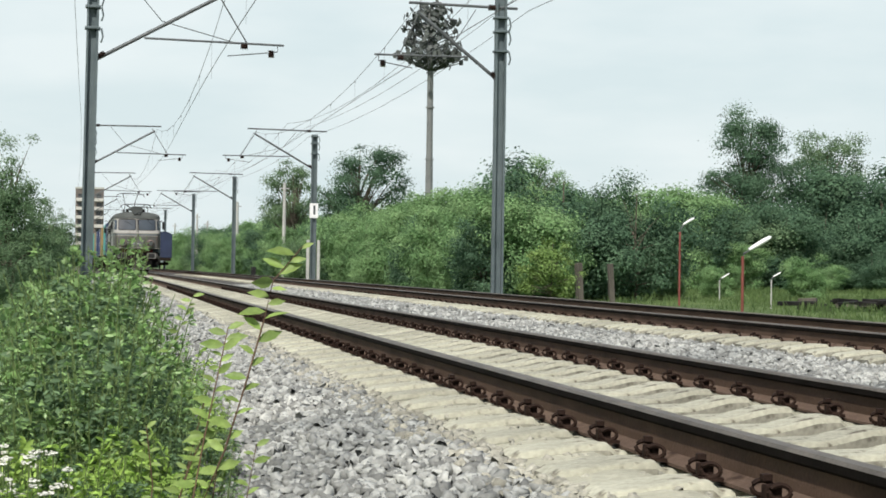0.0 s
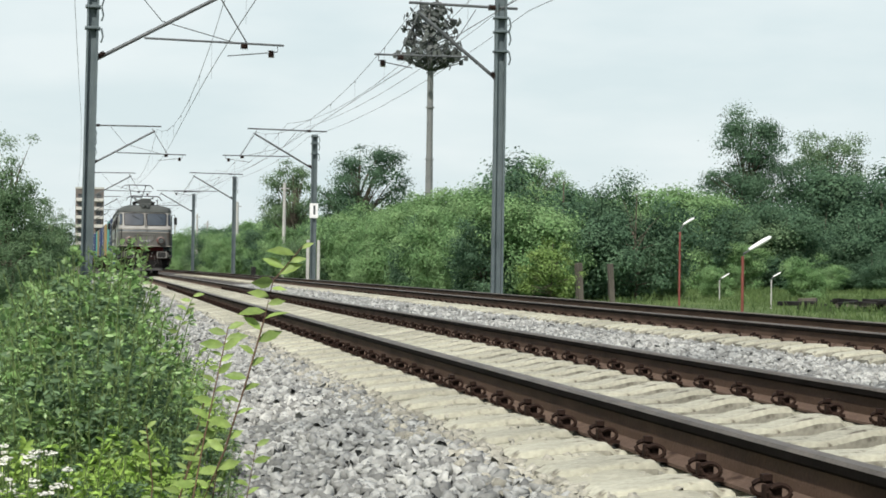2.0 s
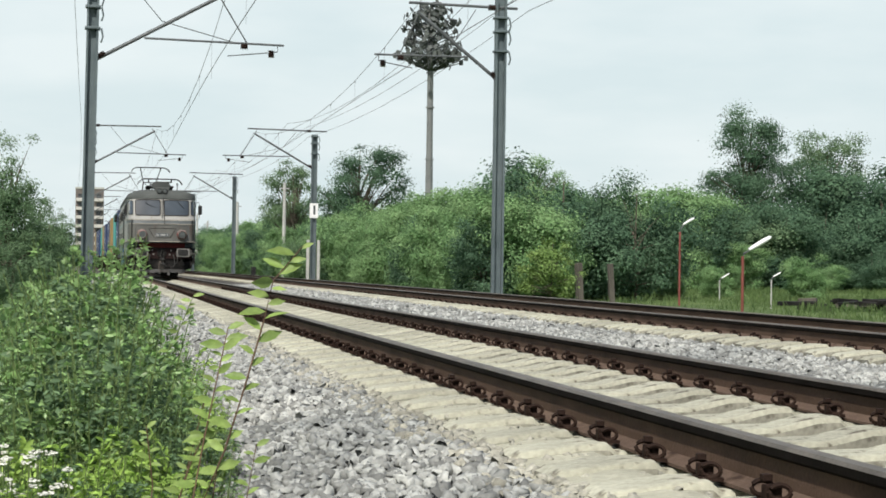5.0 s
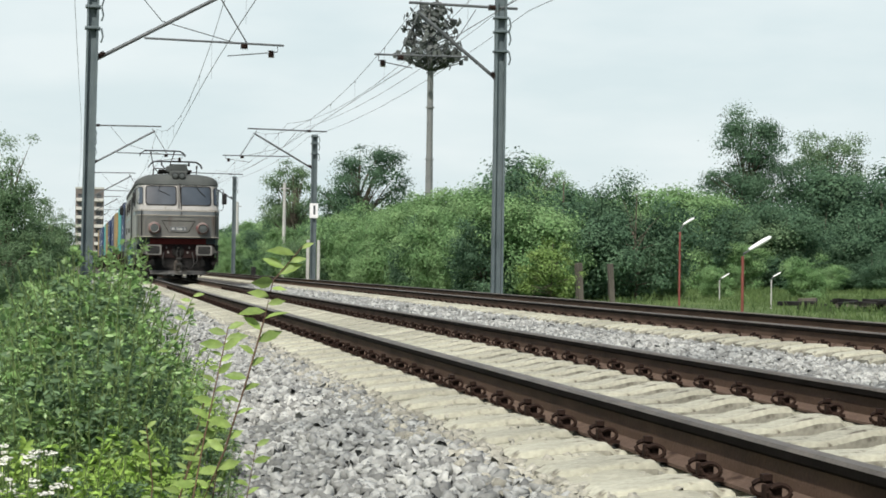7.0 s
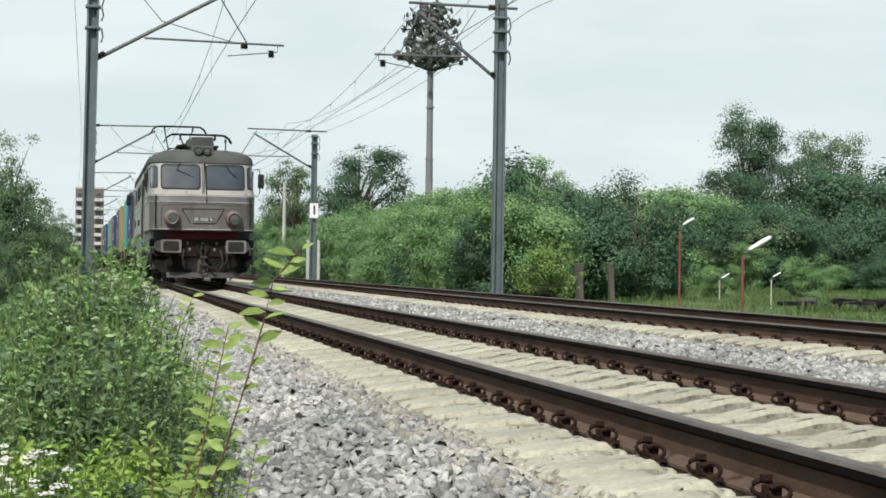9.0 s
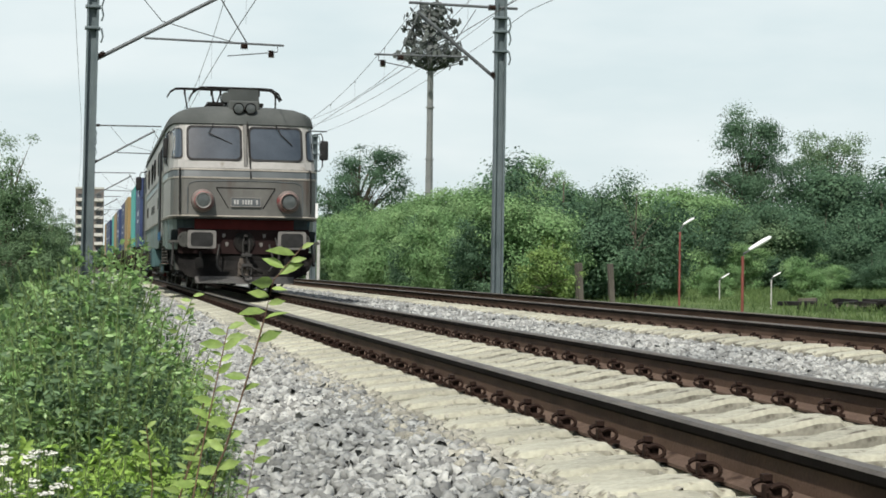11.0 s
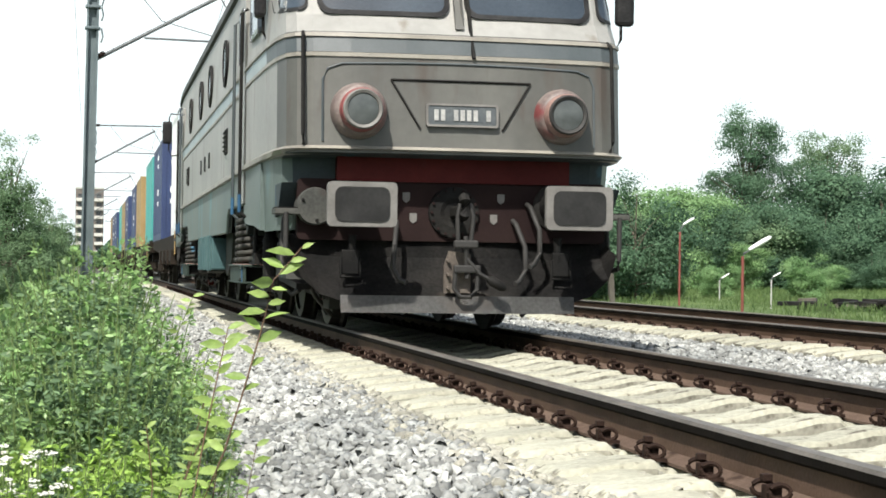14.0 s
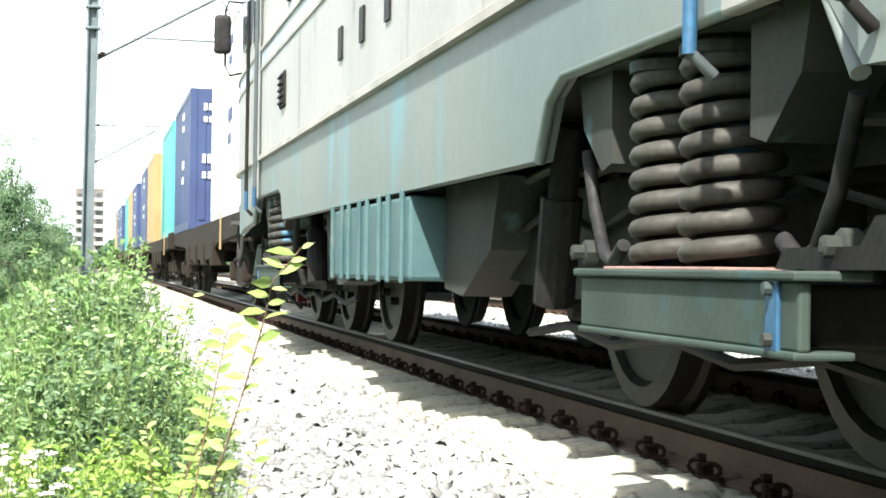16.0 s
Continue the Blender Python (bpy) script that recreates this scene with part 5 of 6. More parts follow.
# concrete telegraph posts and a dwarf signal by the line
for x, y, h in ((10.0, 122.0, 6.3), (9.6, 158.0, 6.2), (8.7, 205.0, 6.4), (9.9, 205.0, 5.6), (8.6, 260.0, 6.5)):
    bm = tube(B(), [(0, 0, -0.9), (0, 0, h)], 0.16, 8, 0.10)
    pole = tagged(new("concrete_pole"), "slim pale concrete pole beside the hedge", "utility pole", "concrete poles")
    part("shaft", bm, CONC_POST, pole)
    part("crossarm", box(B(), (0, 0, h - 0.4), (0.7, 0.08, 0.08), 0.01), CONC_POST, pole)
    pole.matrix_basis = pose(x, y, 0)
dwarf = tagged(new("dwarf_signal"), "small black dwarf signal post beside the far track", "railway signal")
part("signal_post", tube(B(), [(0, 0, -0.7), (0, 0, 0.1)], 0.05, 8), BLACK, dwarf)
part("signal_box", box(B(), (0, 0, 0.25), (0.32, 0.2, 0.55), 0.04), BLACK, dwarf)
dwarf.matrix_basis = pose(7.2, 114, -0.1)

# ---- far things: antenna tower, apartment block ----
tower = tagged(new("antenna_tower"), "tall grey monopole tower crowned with a ball of antenna plates", "antenna tower")
part("tower_shaft", tube(B(), [(0, 0, -1), (0, 0, 13), (0, 0, 13.05), (0, 0, 30)], 0.46, 16, 0.34), TOWERGREY, tower, "pale grey tapered shaft")
for z in (7.6, 13.0, 19.0, 23.0):
    part("shaft_flange", lathe(B(), [(0, 0.50), (0.15, 0.50)], (0, 0, z), (0, 0, 1), 16), TOWERGREY, tower)
rnd = random.Random(4)
bm = B()
for k in range(210):
    a, e = rnd.uniform(0, 2 * math.pi), math.asin(rnd.uniform(-0.95, 1))
    rad = rnd.uniform(0.45, 1.0) ** 0.5
    c = Vector((3.6 * rad * math.cos(a) * math.cos(e), 3.6 * rad * math.sin(a) * math.cos(e), 27.4 + 4.2 * rad * math.sin(e)))
    tube(bm, [(0, 0, 24.5 + 0.5 * (c.z - 24)), c], 0.035, 4)
    m = Matrix.Translation(c) @ Euler((rnd.uniform(-0.9, 0.9), rnd.uniform(-0.9, 0.9), a)).to_matrix().to_4x4()
    for j in range(3):
        box(bm, (rnd.uniform(-0.3, 0.3), rnd.uniform(-0.3, 0.3), rnd.uniform(-0.25, 0.25)), (0.10, rnd.uniform(0.25, 0.5), rnd.uniform(0.3, 0.6)), 0, m)
for k in range(34):
    a = k * 2 * math.pi / 34
    rr = rnd.uniform(3.2, 4.4)
    c = Vector((rr * math.cos(a), rr * math.sin(a), 25.0 + rnd.uniform(-0.7, 0.4)))
    tube(bm, [(0, 0, 23.2), c], 0.06, 4)
    box(bm, c, (0.4, 0.4, 0.55), 0, None)
part("antenna_crown", bm, ANTENNA, tower, "dense ball of dark plates on thin arms")
tower.matrix_basis = pose(35.0, 200, 0)

block = tagged(new("apartment_building"), "distant apartment block with brick piers and pale balconies", "apartment building")
bm = box(B(), (0, 0, 12.2), (9.2, 9, 26))
part("wall", bm, BRICKRED, block, "brick-coloured wall")
part("roof", box(B(), (0, 0, 25.4), (9.5, 9.4, 0.6)), CONC_POST, block)
pane = bpy.data.meshes.new("window")
bm = box(B(), (0, 0, 0), (1.5, 0.3, 1.5))
bm.to_mesh(pane)
bm.free()
pane.materials.append(DARKGLASS)
balc = bpy.data.meshes.new("balcony")
bm = box(B(), (0, -0.6, 0), (2.9, 1.4, 1.05))
bm.to_mesh(balc)
bm.free()
balc.materials.append(PLASTER)
for f in range(8):
    for c in (-1, 0, 1):
        share("window", pane, pose(c * 3.0, -4.45, 2.4 + 2.9 * f), block)
        if c != 0:
            share("balcony", balc, pose(c * 3.0, -4.5, 1.2 + 2.9 * f), block)
block.matrix_basis = pose(-4.7, 600, 0)


# ---- lamps, posts, sleeper pile in the field ----
def field_lamp(x, y, h, head, red):
    lamp = tagged(new("street_lamp"), "small white-headed lamp on a %s post in the field" % ("faded red" if red else "thin grey"), "street lamp", "field lamps")
    part("post", tube(B(), [(0, 0, -0.7), (0, 0, h * 0.86)], 0.034 if red else 0.022, 8), REDPOST if red else CONC_POST, lamp)
    part("arm", tube(B(), [(0, 0, h * 0.84), (0.03 * head, 0, h * 0.90), (0.22 * head, 0, h * 0.955)], 0.022, 6), ZINC, lamp)
    bm = lathe(B(), [(0, 0.05), (0.1, 0.085), (0.45, 0.10), (0.62, 0.07), (0.66, 0.02)], (0, 0, 0), (1, 0, 0), 12)
    bmesh.ops.transform(bm, matrix=Matrix.Diagonal((1, 1, 0.6, 1)), verts=bm.verts[:])
    ob = part("lamp_head", bm, LAMPHEAD, lamp, "white oval lamp head", True)
    ob.matrix_basis = pose(0.15 * head, 0, h * 0.95, 0, -30, 0) @ Matrix.Diagonal((head, head, head, 1))
    lamp.matrix_basis = pose(x, y, -0.5)
    return lamp


field_lamp(14.2, 50.0, 2.55, 0.62, True)
field_lamp(11.6, 38.0, 1.62, 0.95, True)
field_lamp(18.4, 58.0, 0.85, 0.5, False)
field_lamp(16.3, 48.0, 0.95, 0.4, False)
for x, y, h, w in ((12.72, 52.0, 1.28, 0.17), (12.15, 53.5, 1.3, 0.17), (12.38, 54.6, 1.28, 0.15)):
    bm = box(B(), (0, 0, h / 2 - 0.3), (w, w * 0.8, h + 0.6), 0.02)
    for v in bm.verts:
        v.co.x += 0.02 * math.sin(9 * v.co.z)
    post = tagged(part("wooden_post", bm, TIMBER), "weathered old sleeper set upright as a post", "post", "upright posts")
    post.matrix_basis = pose(x, y, -0.55, 0, random.Random(int(x * 10)).uniform(-3, 3), 10)
rnd = random.Random(12)
for k in range(24):
    bm = box(B(), (0, 0, 0), (rnd.uniform(0.5, 1.3), 0.22, 0.11), 0.02)
    pl = tagged(part("old_sleeper", bm, GRIME if k % 5 else TIMBER), "dark discarded timber sleeper lying in the grass", "timber beam", "discarded sleepers")
    pl.matrix_basis = pose(16.9 + rnd.uniform(-1.3, 2.4), 45.5 + rnd.uniform(-1, 1), -0.44 + 0.07 * (k % 4), rnd.uniform(-4, 4), rnd.uniform(-5, 5), rnd.uniform(-35, 35))


# ---- crushed stone ----
def stones(name, label, x0, x1, y0, y1, per_m2, size, zf, seed, material=STONE):
    """Loose angular stones lying on the bed, one joined heap."""
    rng = np.random.RandomState(seed)
    n = int((x1 - x0) * (y1 - y0) * per_m2)
    base = np.array([(0, 0, 1), (0.9, 0, 0.35), (0.28, 0.85, 0.35), (-0.72, 0.53, 0.35), (-0.72, -0.53, 0.35), (0.28, -0.85, 0.35), (0.6, 0.45, -0.4), (-0.3, 0.75, -0.4), (-0.8, 0, -0.4), (-0.3, -0.75, -0.4), (0.6, -0.45, -0.4)], float)
    tri = [(0, 1, 2), (0, 2, 3), (0, 3, 4), (0, 4, 5), (0, 5, 1), (1, 6, 2), (2, 6, 7), (2, 7, 3), (3, 7, 8), (3, 8, 4), (4, 8, 9), (4, 9, 5), (5, 9, 10), (5, 10, 1), (1, 10, 6)]
    v = base[None] * rng.uniform(0.62, 1.4, (n, 11, 1))
    v[:, 0, :2] += rng.uniform(-0.55, 0.55, (n, 2))
    v *= (size * rng.uniform(0.55, 1.4, (n, 1, 1))) * np.stack([rng.uniform(0.95, 1.55, n), rng.uniform(0.65, 1.0, n), rng.uniform(0.45, 0.95, n)], 1)[:, None]
    turn = rng.uniform(0, math.pi * 2, n)
    ct, st = np.cos(turn)[:, None], np.sin(turn)[:, None]
    v = np.stack([v[..., 0] * ct - v[..., 1] * st, v[..., 0] * st + v[..., 1] * ct, v[..., 2]], -1)
    ax = rng.normal(size=(n, 3)) * np.array([1, 1, 0.15])
    ax /= np.linalg.norm(ax, axis=1)[:, None]
    ang = rng.normal(0, 0.75, n)
    c, s = np.cos(ang)[:, None, None], np.sin(ang)[:, None, None]
    a = ax[:, None, :]
    v = v * c + np.cross(np.broadcast_to(a, v.shape), v) * s + a * (a * v).sum(-1, keepdims=True) * (1 - c)
    px, py = rng.uniform(x0, x1, n), rng.uniform(y0, y1, n)
    pz = np.interp(px, *zf) + size * rng.uniform(-0.35, 0.75, n)
    px = px + np.where(py > 45, -7.5e-5 * (py - 45) ** 2, 0)
    v += np.stack([px, py, pz], 1)[:, None, :]
    faces = (np.array(tri)[None] + 11 * np.arange(n)[:, None, None]).reshape(-1, 3)
    me = bpy.data.meshes.new(name)
    me.vertices.add(n * 11)
    me.vertices.foreach_set("co", v.reshape(-1))
    me.loops.add(len(faces) * 3)
    me.loops.foreach_set("vertex_index", faces.reshape(-1).astype(np.int32))
    me.polygons.add(len(faces))
    me.polygons.foreach_set("loop_start", np.arange(0, len(faces) * 3, 3, dtype=np.int32))
    me.update(calc_edges=True)
    me.materials.append(material)
    return tagged(new(name, me), label, "ballast stones", "", "stuff")


LEFT = ([-4.0, -3.4, -2.3, -1.75, -1.45, -1.22], [-0.86, -0.72, -0.40, -0.285, -0.235, -0.232])
MID = ([1.2, 1.8, 2.5, 3.1, 3.6], [-0.27, -0.27, -0.31, -0.28, -0.27])
stones("ballast_stones", "loose grey crushed stone on the ballast shoulder", -3.7, -1.34, 5.4, 17.0, 880, 0.0275, LEFT, 1)
stones("ballast_stones", "loose grey crushed stone on the ballast shoulder", -3.7, -1.34, 17.0, 42.0, 430, 0.036, LEFT, 2)
stones("ballast_stones", "loose grey crushed stone on the ballast shoulder", -3.6, -1.4, 42.0, 110.0, 60, 0.07, LEFT, 3)
stones("ballast_stones", "loose grey crushed stone between the tracks", 1.26, 3.95, 9.0, 26.0, 680, 0.032, MID, 4)
stones("ballast_stones", "loose grey crushed stone between the tracks", 1.22, 3.95, 26.0, 70.0, 220, 0.048, MID, 5)
stones("ballast_stones", "loose grey crushed stone beside the far track", FAR + 1.35, FAR + 2.6, 18.0, 60.0, 90, 0.05, ([6.2, 6.8, 8.2], [-0.27, -0.29, -0.72]), 6)
stones("ballast_stones", "dust-covered pale stones along the sleeper ends", -1.52, -1.24, 5.0, 45.0, 520, 0.028, ([-1.52, -1.35, -1.24], [-0.245, -0.225, -0.225]), 7, DUSTSTONE)
stones("ballast_stones", "dust-covered pale stones in the bays beside the rail", -1.24, -0.90, 5.0, 40.0, 130, 0.018, ([-1.3, -1.05, -0.9], [-0.218, -0.190, -0.192]), 9, DUSTSTONE)
stones("ballast_stones", "stray stones between the rails", -0.6, 0.6, 8.0, 40.0, 330, 0.026, ([-0.6, 0.6], [-0.297, -0.297]), 8)


# ---- plants ----
def leaf_mesh(name, pos, nrm, size, rng, material, shape="quad", along=None):
    """Many small leaves in one mesh: at pos, facing nrm."""
    n = len(pos)
    nrm = nrm / (np.linalg.norm(nrm, axis=1)[:, None] + 1e-9)
    t = rng.normal(size=(n, 3)) if along is None else along
    t = t - nrm * (t * nrm).sum(1, keepdims=True)
    t /= np.linalg.norm(t, axis=1)[:, None] + 1e-9
    b = np.cross(nrm, t)
    if shape == "quad":
        loc = np.array([(-0.5, 0, 0), (0.0, -0.30, 0.08), (0.5, 0, 0), (0.0, 0.30, 0.08)])
        tri = np.array([(0, 1, 2), (0, 2, 3)])
    elif shape == "broad":
        loc = np.array([(0, 0, 0), (0.2, -0.30, 0.05), (0.55, -0.34, 0.04), (1.0, 0, -0.1), (0.55, 0.34, 0.04), (0.2, 0.30, 0.05), (0.42, 0, -0.03)])
        tri = np.array([(0, 1, 6), (1, 2, 6), (2, 3, 6), (3, 4, 6), (4, 5, 6), (5, 0, 6)])
    else:
        loc = np.array([(0, 0, 0), (0.25, -0.17, 0.05), (0.58, -0.20, 0.04), (1.0, 0, -0.12), (0.58, 0.20, 0.04), (0.25, 0.17, 0.05), (0.42, 0, -0.02)])
        tri = np.array([(0, 1, 6), (1, 2, 6), (2, 3, 6), (3, 4, 6), (4, 5, 6), (5, 0, 6)])
    k = len(loc)
    s = (size * rng.uniform(0.6, 1.35, n))[:, None, None]
    v = pos[:, None] + s * (loc[None, :, 0:1] * t[:, None] + loc[None, :, 1:2] * b[:, None] + loc[None, :, 2:3] * nrm[:, None])
    faces = (tri[None] + k * np.arange(n)[:, None, None]).reshape(-1, 3)
    me = bpy.data.meshes.new(name)
    me.vertices.add(n * k)
    me.vertices.foreach_set("co", v.reshape(-1))
    me.loops.add(len(faces) * 3)
    me.loops.foreach_set("vertex_index", faces.reshape(-1).astype(np.int32))
    me.polygons.add(len(faces))
    me.polygons.foreach_set("loop_start", np.arange(0, len(faces) * 3, 3, dtype=np.int32))
    me.update(calc_edges=True)
    me.materials.append(material)
    return me


def crown_points(rng, blobs, clumps, leaves, spread, hollow=0.55):
    """Leaf places gathered in clumps over the shells of several blobs, so that the outline is uneven and gaps stay."""
    blobs = np.array(blobs, float)
    w = blobs[:, 3] * blobs[:, 5]
    pick = rng.choice(len(blobs), clumps, p=w / w.sum())
    d = rng.normal(size=(clumps, 3))
    d /= np.linalg.norm(d, axis=1)[:, None]
    rad = rng.uniform(hollow, 1.08, clumps)[:, None]
    cc = blobs[pick, :3] + d * rad * blobs[pick, 3:]
    big = spread * rng.uniform(0.55, 1.45, clumps)
    who = rng.choice(clumps, leaves, p=big ** 2 / (big ** 2).sum())
    sp = big[who][:, None]
    out = rng.normal(size=(leaves, 3)) + d[who] * 0.55 + np.array([0, 0, 0.45])
    out /= np.linalg.norm(out, axis=1)[:, None]
    reach = rng.uniform(0.12, 1.0, leaves)[:, None] ** 0.45 * (1 + 0.28 * rng.normal(size=(leaves, 1)))
    off = out * sp * reach * np.array([1.1, 1.1, 0.72])
    pos = cc[who] + off
    nrm = out * 0.9 + d[who] * 0.3 + np.array([0, 0, 0.4]) + rng.normal(size=(leaves, 3)) * 0.45
    return pos, nrm, cc


def tree(name, label, category, h, blobs, clumps, leaves, spread, leaf, material, seed, trunk_r=0.12, trunk_h=None, hollow=0.55, group=""):
    rng = np.random.RandomState(seed)
    t = tagged(new(name), label, category, group)
    pos, nrm, cc = crown_points(rng, blobs, clumps, leaves, spread, hollow)
    cr = new("crown", leaf_mesh("crown", pos, nrm, leaf, rng, material))
    cr.parent = t
    th = trunk_h or h * 0.45
    bm = tube(B(), [(0, 0, -0.4), (0.03 * h * rng.uniform(-1, 1), 0.02 * h, th * 0.5), (0, 0, th), (0.02 * h, 0, h * 0.85)], trunk_r, 8, trunk_r * 0.25)
    for k in range(0, clumps, max(1, clumps // 26)):
        c = cc[k]
        z0 = min(th * rng.uniform(0.4, 1.3), max(0.2, c[2] * 0.8))
        tube(bm, [(0, 0, z0), (c[0] * 0.45, c[1] * 0.45, z0 + (c[2] - z0) * 0.6), tuple(c)], trunk_r * 0.42, 5, trunk_r * 0.07)
    part("trunk", bm, BARK, t)
    return t


def shrub_blobs(seed, w, h):
    r = random.Random(seed)
    out = [(0, 0, h * 0.40, w * 0.55, w * 0.5, h * 0.42)]
    for k in range(7):
        a = r.uniform(0, 6.28)
        d = r.uniform(0.25, 0.62) * w
        z = r.uniform(0.2, 0.78) * h
        q = r.uniform(0.2, 0.34)
        out.append((d * math.cos(a), d * math.sin(a), z, w * q, w * q, h * q * 0.75))
    return out


SHRUBS = []
for k in range(6):
    material = (LEAF_MID, LEAF_DARK, LEAF_MID, LEAF_GREY, LEAF_DARK, LEAF_MID)[k]
    tone = ("mid-green", "dark green", "mid-green", "grey-green", "dark green", "fresh green")[k]
    SHRUBS.append(tree("shrub", "dense %s shrub in the lineside hedge" % tone, "shrub", 4.0, shrub_blobs(20 + k, 2.6, 4.0), 64, 21000, 0.58, 0.105, material, 40 + k, 0.06, group="hedge shrubs"))
rnd = random.Random(77)


def plant_shrub(x, y, h, k=None, wide=1.0):
    src = SHRUBS[rnd.randrange(6) if k is None else k]
    s = h / 4.0
    z = -0.78 if x < 9.4 else -0.78 + 0.33 * min(1, (x - 9.4) / 6)
    m = pose(x, y, z, rnd.uniform(-4, 4), rnd.uniform(-4, 4), rnd.uniform(0, 360)) @ Matrix.Diagonal((s * wide * rnd.uniform(0.85, 1.15), s * wide, s, 1))
    if not src.get("planted"):
        src["planted"] = 1
        src.matrix_basis = m
        return src
    c = copy_thing(src, Matrix.Identity(4))
    c.matrix_basis = m
    return c


# hedge along the far side of the line
y = 56.0
while y < 250:
    h = 3.3 + 0.9 * (y - 55) / 100 + rnd.uniform(-0.5, 0.7)
    plant_shrub(11.6 + rnd.uniform(-0.8, 0.8) + drift(y), y, h, rnd.choice((0, 2, 5, 0, 2, 5, 3, 1)))
    plant_shrub(14.2 + rnd.uniform(-1, 1) + drift(y), y + 1.5, h + rnd.uniform(0.2, 1.2), rnd.choice((0, 2, 5, 3, 4)))
    if y > 75:
        plant_shrub(18 + rnd.uniform(-2, 2), y + 3, h + rnd.uniform(0.8, 1.8))
    y += 2.5 * (1 + (y - 56) / 130)
# belt behind the field
for k in range(26):
    x = 17.5 + 1.75 * k
    yy = 86 + 0.55 * k + rnd.uniform(-3, 3)
    plant_shrub(x, yy, rnd.uniform(4.0, 5.2) + (1.5 if k > 12 else 0), rnd.choice((1, 4)) if k > 8 else rnd.choice((0, 3, 5, 1)), 1.2)
    plant_shrub(x + 1, yy + 7, rnd.uniform(4.6, 5.8) + (1.9 if k > 12 else 0), rnd.choice((1, 4)) if k > 9 else rnd.choice((0, 3, 5)), 1.3)
    if k % 2:
        plant_shrub(x, yy - 6, rnd.uniform(1.2, 2.6), rnd.choice((1, 4)) if k > 9 else None, 1.2)
for x, y, h in ((14.3, 60.0, 3.4), (12.6, 58.0, 3.0), (9.9, 57.0, 2.9), (20.9, 56.0, 1.7), (17.2, 60.0, 1.4), (19.8, 62.0, 1.3)):
    plant_shrub(x, y, h, 5 if h < 2.7 else None)
young = [(0, 0, 1.2, 0.75, 0.7, 0.8), (-0.5, 0, 0.8, 0.5, 0.5, 0.5), (0.55, 0, 0.9, 0.5, 0.5, 0.55), (0.1, 0, 1.9, 0.42, 0.4, 0.5), (-0.4, 0.1, 1.6, 0.35, 0.35, 0.4)]
t0 = tree("tree", "small fresh yellow-green young tree before the hedge", "tree", 2.4, young, 46, 5200, 0.24, 0.085, LEAF_FRESH, 15, 0.05, group="field trees")
t0.matrix_basis = pose(10.65, 51.5, -0.72) @ Matrix.Diagonal((0.95, 0.95, 1.0, 1))
# trees that stand out above the hedge
tall = [(0, 0, 6.6, 2.2, 2.0, 2.6), (-1.6, 0.4, 5.4, 1.5, 1.5, 1.5), (1.7, -0.3, 5.6, 1.5, 1.4, 1.6), (0.3, 0.2, 8.6, 1.5, 1.4, 1.5), (-0.9, 0, 8.0, 1.1, 1.1, 1.1), (1.5, 0.2, 7.6, 1.1, 1.1, 1.2), (0.2, 0, 4.2, 1.9, 1.6, 1.2)]
t1 = tree("tree", "tall dark green broadleaf tree behind the field", "tree", 10.0, tall, 80, 30000, 0.80, 0.13, LEAF_DARK, 5, 0.22, hollow=0.35, group="field trees")
t1.matrix_basis = pose(36.3, 102, -0.5) @ Matrix.Diagonal((1.0, 1.0, 1.12, 1))
airy = [(0, 0, 6.4, 1.9, 1.7, 1.9), (1.2, 0.2, 7.6, 1.3, 1.2, 1.1), (-0.8, 0.2, 7.9, 1.2, 1.1, 1.1), (0.5, 0, 4.6, 1.4, 1.3, 1.2), (2.0, 0, 6.4, 0.9, 0.9, 0.7)]
t2 = tree("tree", "slender airy grey-green tree with thin limbs showing", "tree", 9.0, airy, 52, 13000, 0.60, 0.12, LEAF_GREY, 6, 0.18, hollow=0.4, group="field trees")
t2.matrix_basis = pose(42.2, 104, -0.5) @ Matrix.Diagonal((1.0, 1.0, 1.12, 1))
roundt = [(0, 0, 5.8, 2.0, 1.8, 1.8), (-1.7, 0, 5.0, 1.3, 1.3, 1.1), (1.8, 0, 6.3, 1.5, 1.4, 1.2), (0.5, 0, 7.2, 1.5, 1.4, 1.0), (2.8, 0, 5.0, 0.9, 0.9, 0.7), (-0.4, 0, 4.0, 1.5, 1.3, 1.1)]
t3 = tree("tree", "broad dark tree with an uneven crown above the hedge", "tree", 8.3, roundt, 50, 17000, 0.70, 0.13, LEAF_DARK, 7, 0.2, group="hedge trees")
t3.matrix_basis = pose(14.5, 118, -0.5) @ Matrix.Diagonal((1.12, 1.12, 1.12, 1))
t4 = tree("tree", "dark grey-green tree with a ragged crown above the hedge", "tree", 8.3, airy + [(-1.4, 0, 5.4, 1.2, 1.2, 1.2)], 42, 12000, 0.66, 0.13, LEAF_GREY, 8, 0.2, group="hedge trees")
t4.matrix_basis = pose(12.1, 135, -0.5)
t5 = tree("tree", "green tree showing above the hedge behind the mast", "tree", 7.5, roundt, 46, 13000, 0.66, 0.13, LEAF_MID, 9, 0.2, group="hedge trees")
t5.matrix_basis = pose(16.9, 80, -0.5) @ Matrix.Diagonal((0.62, 0.62, 0.78, 1))
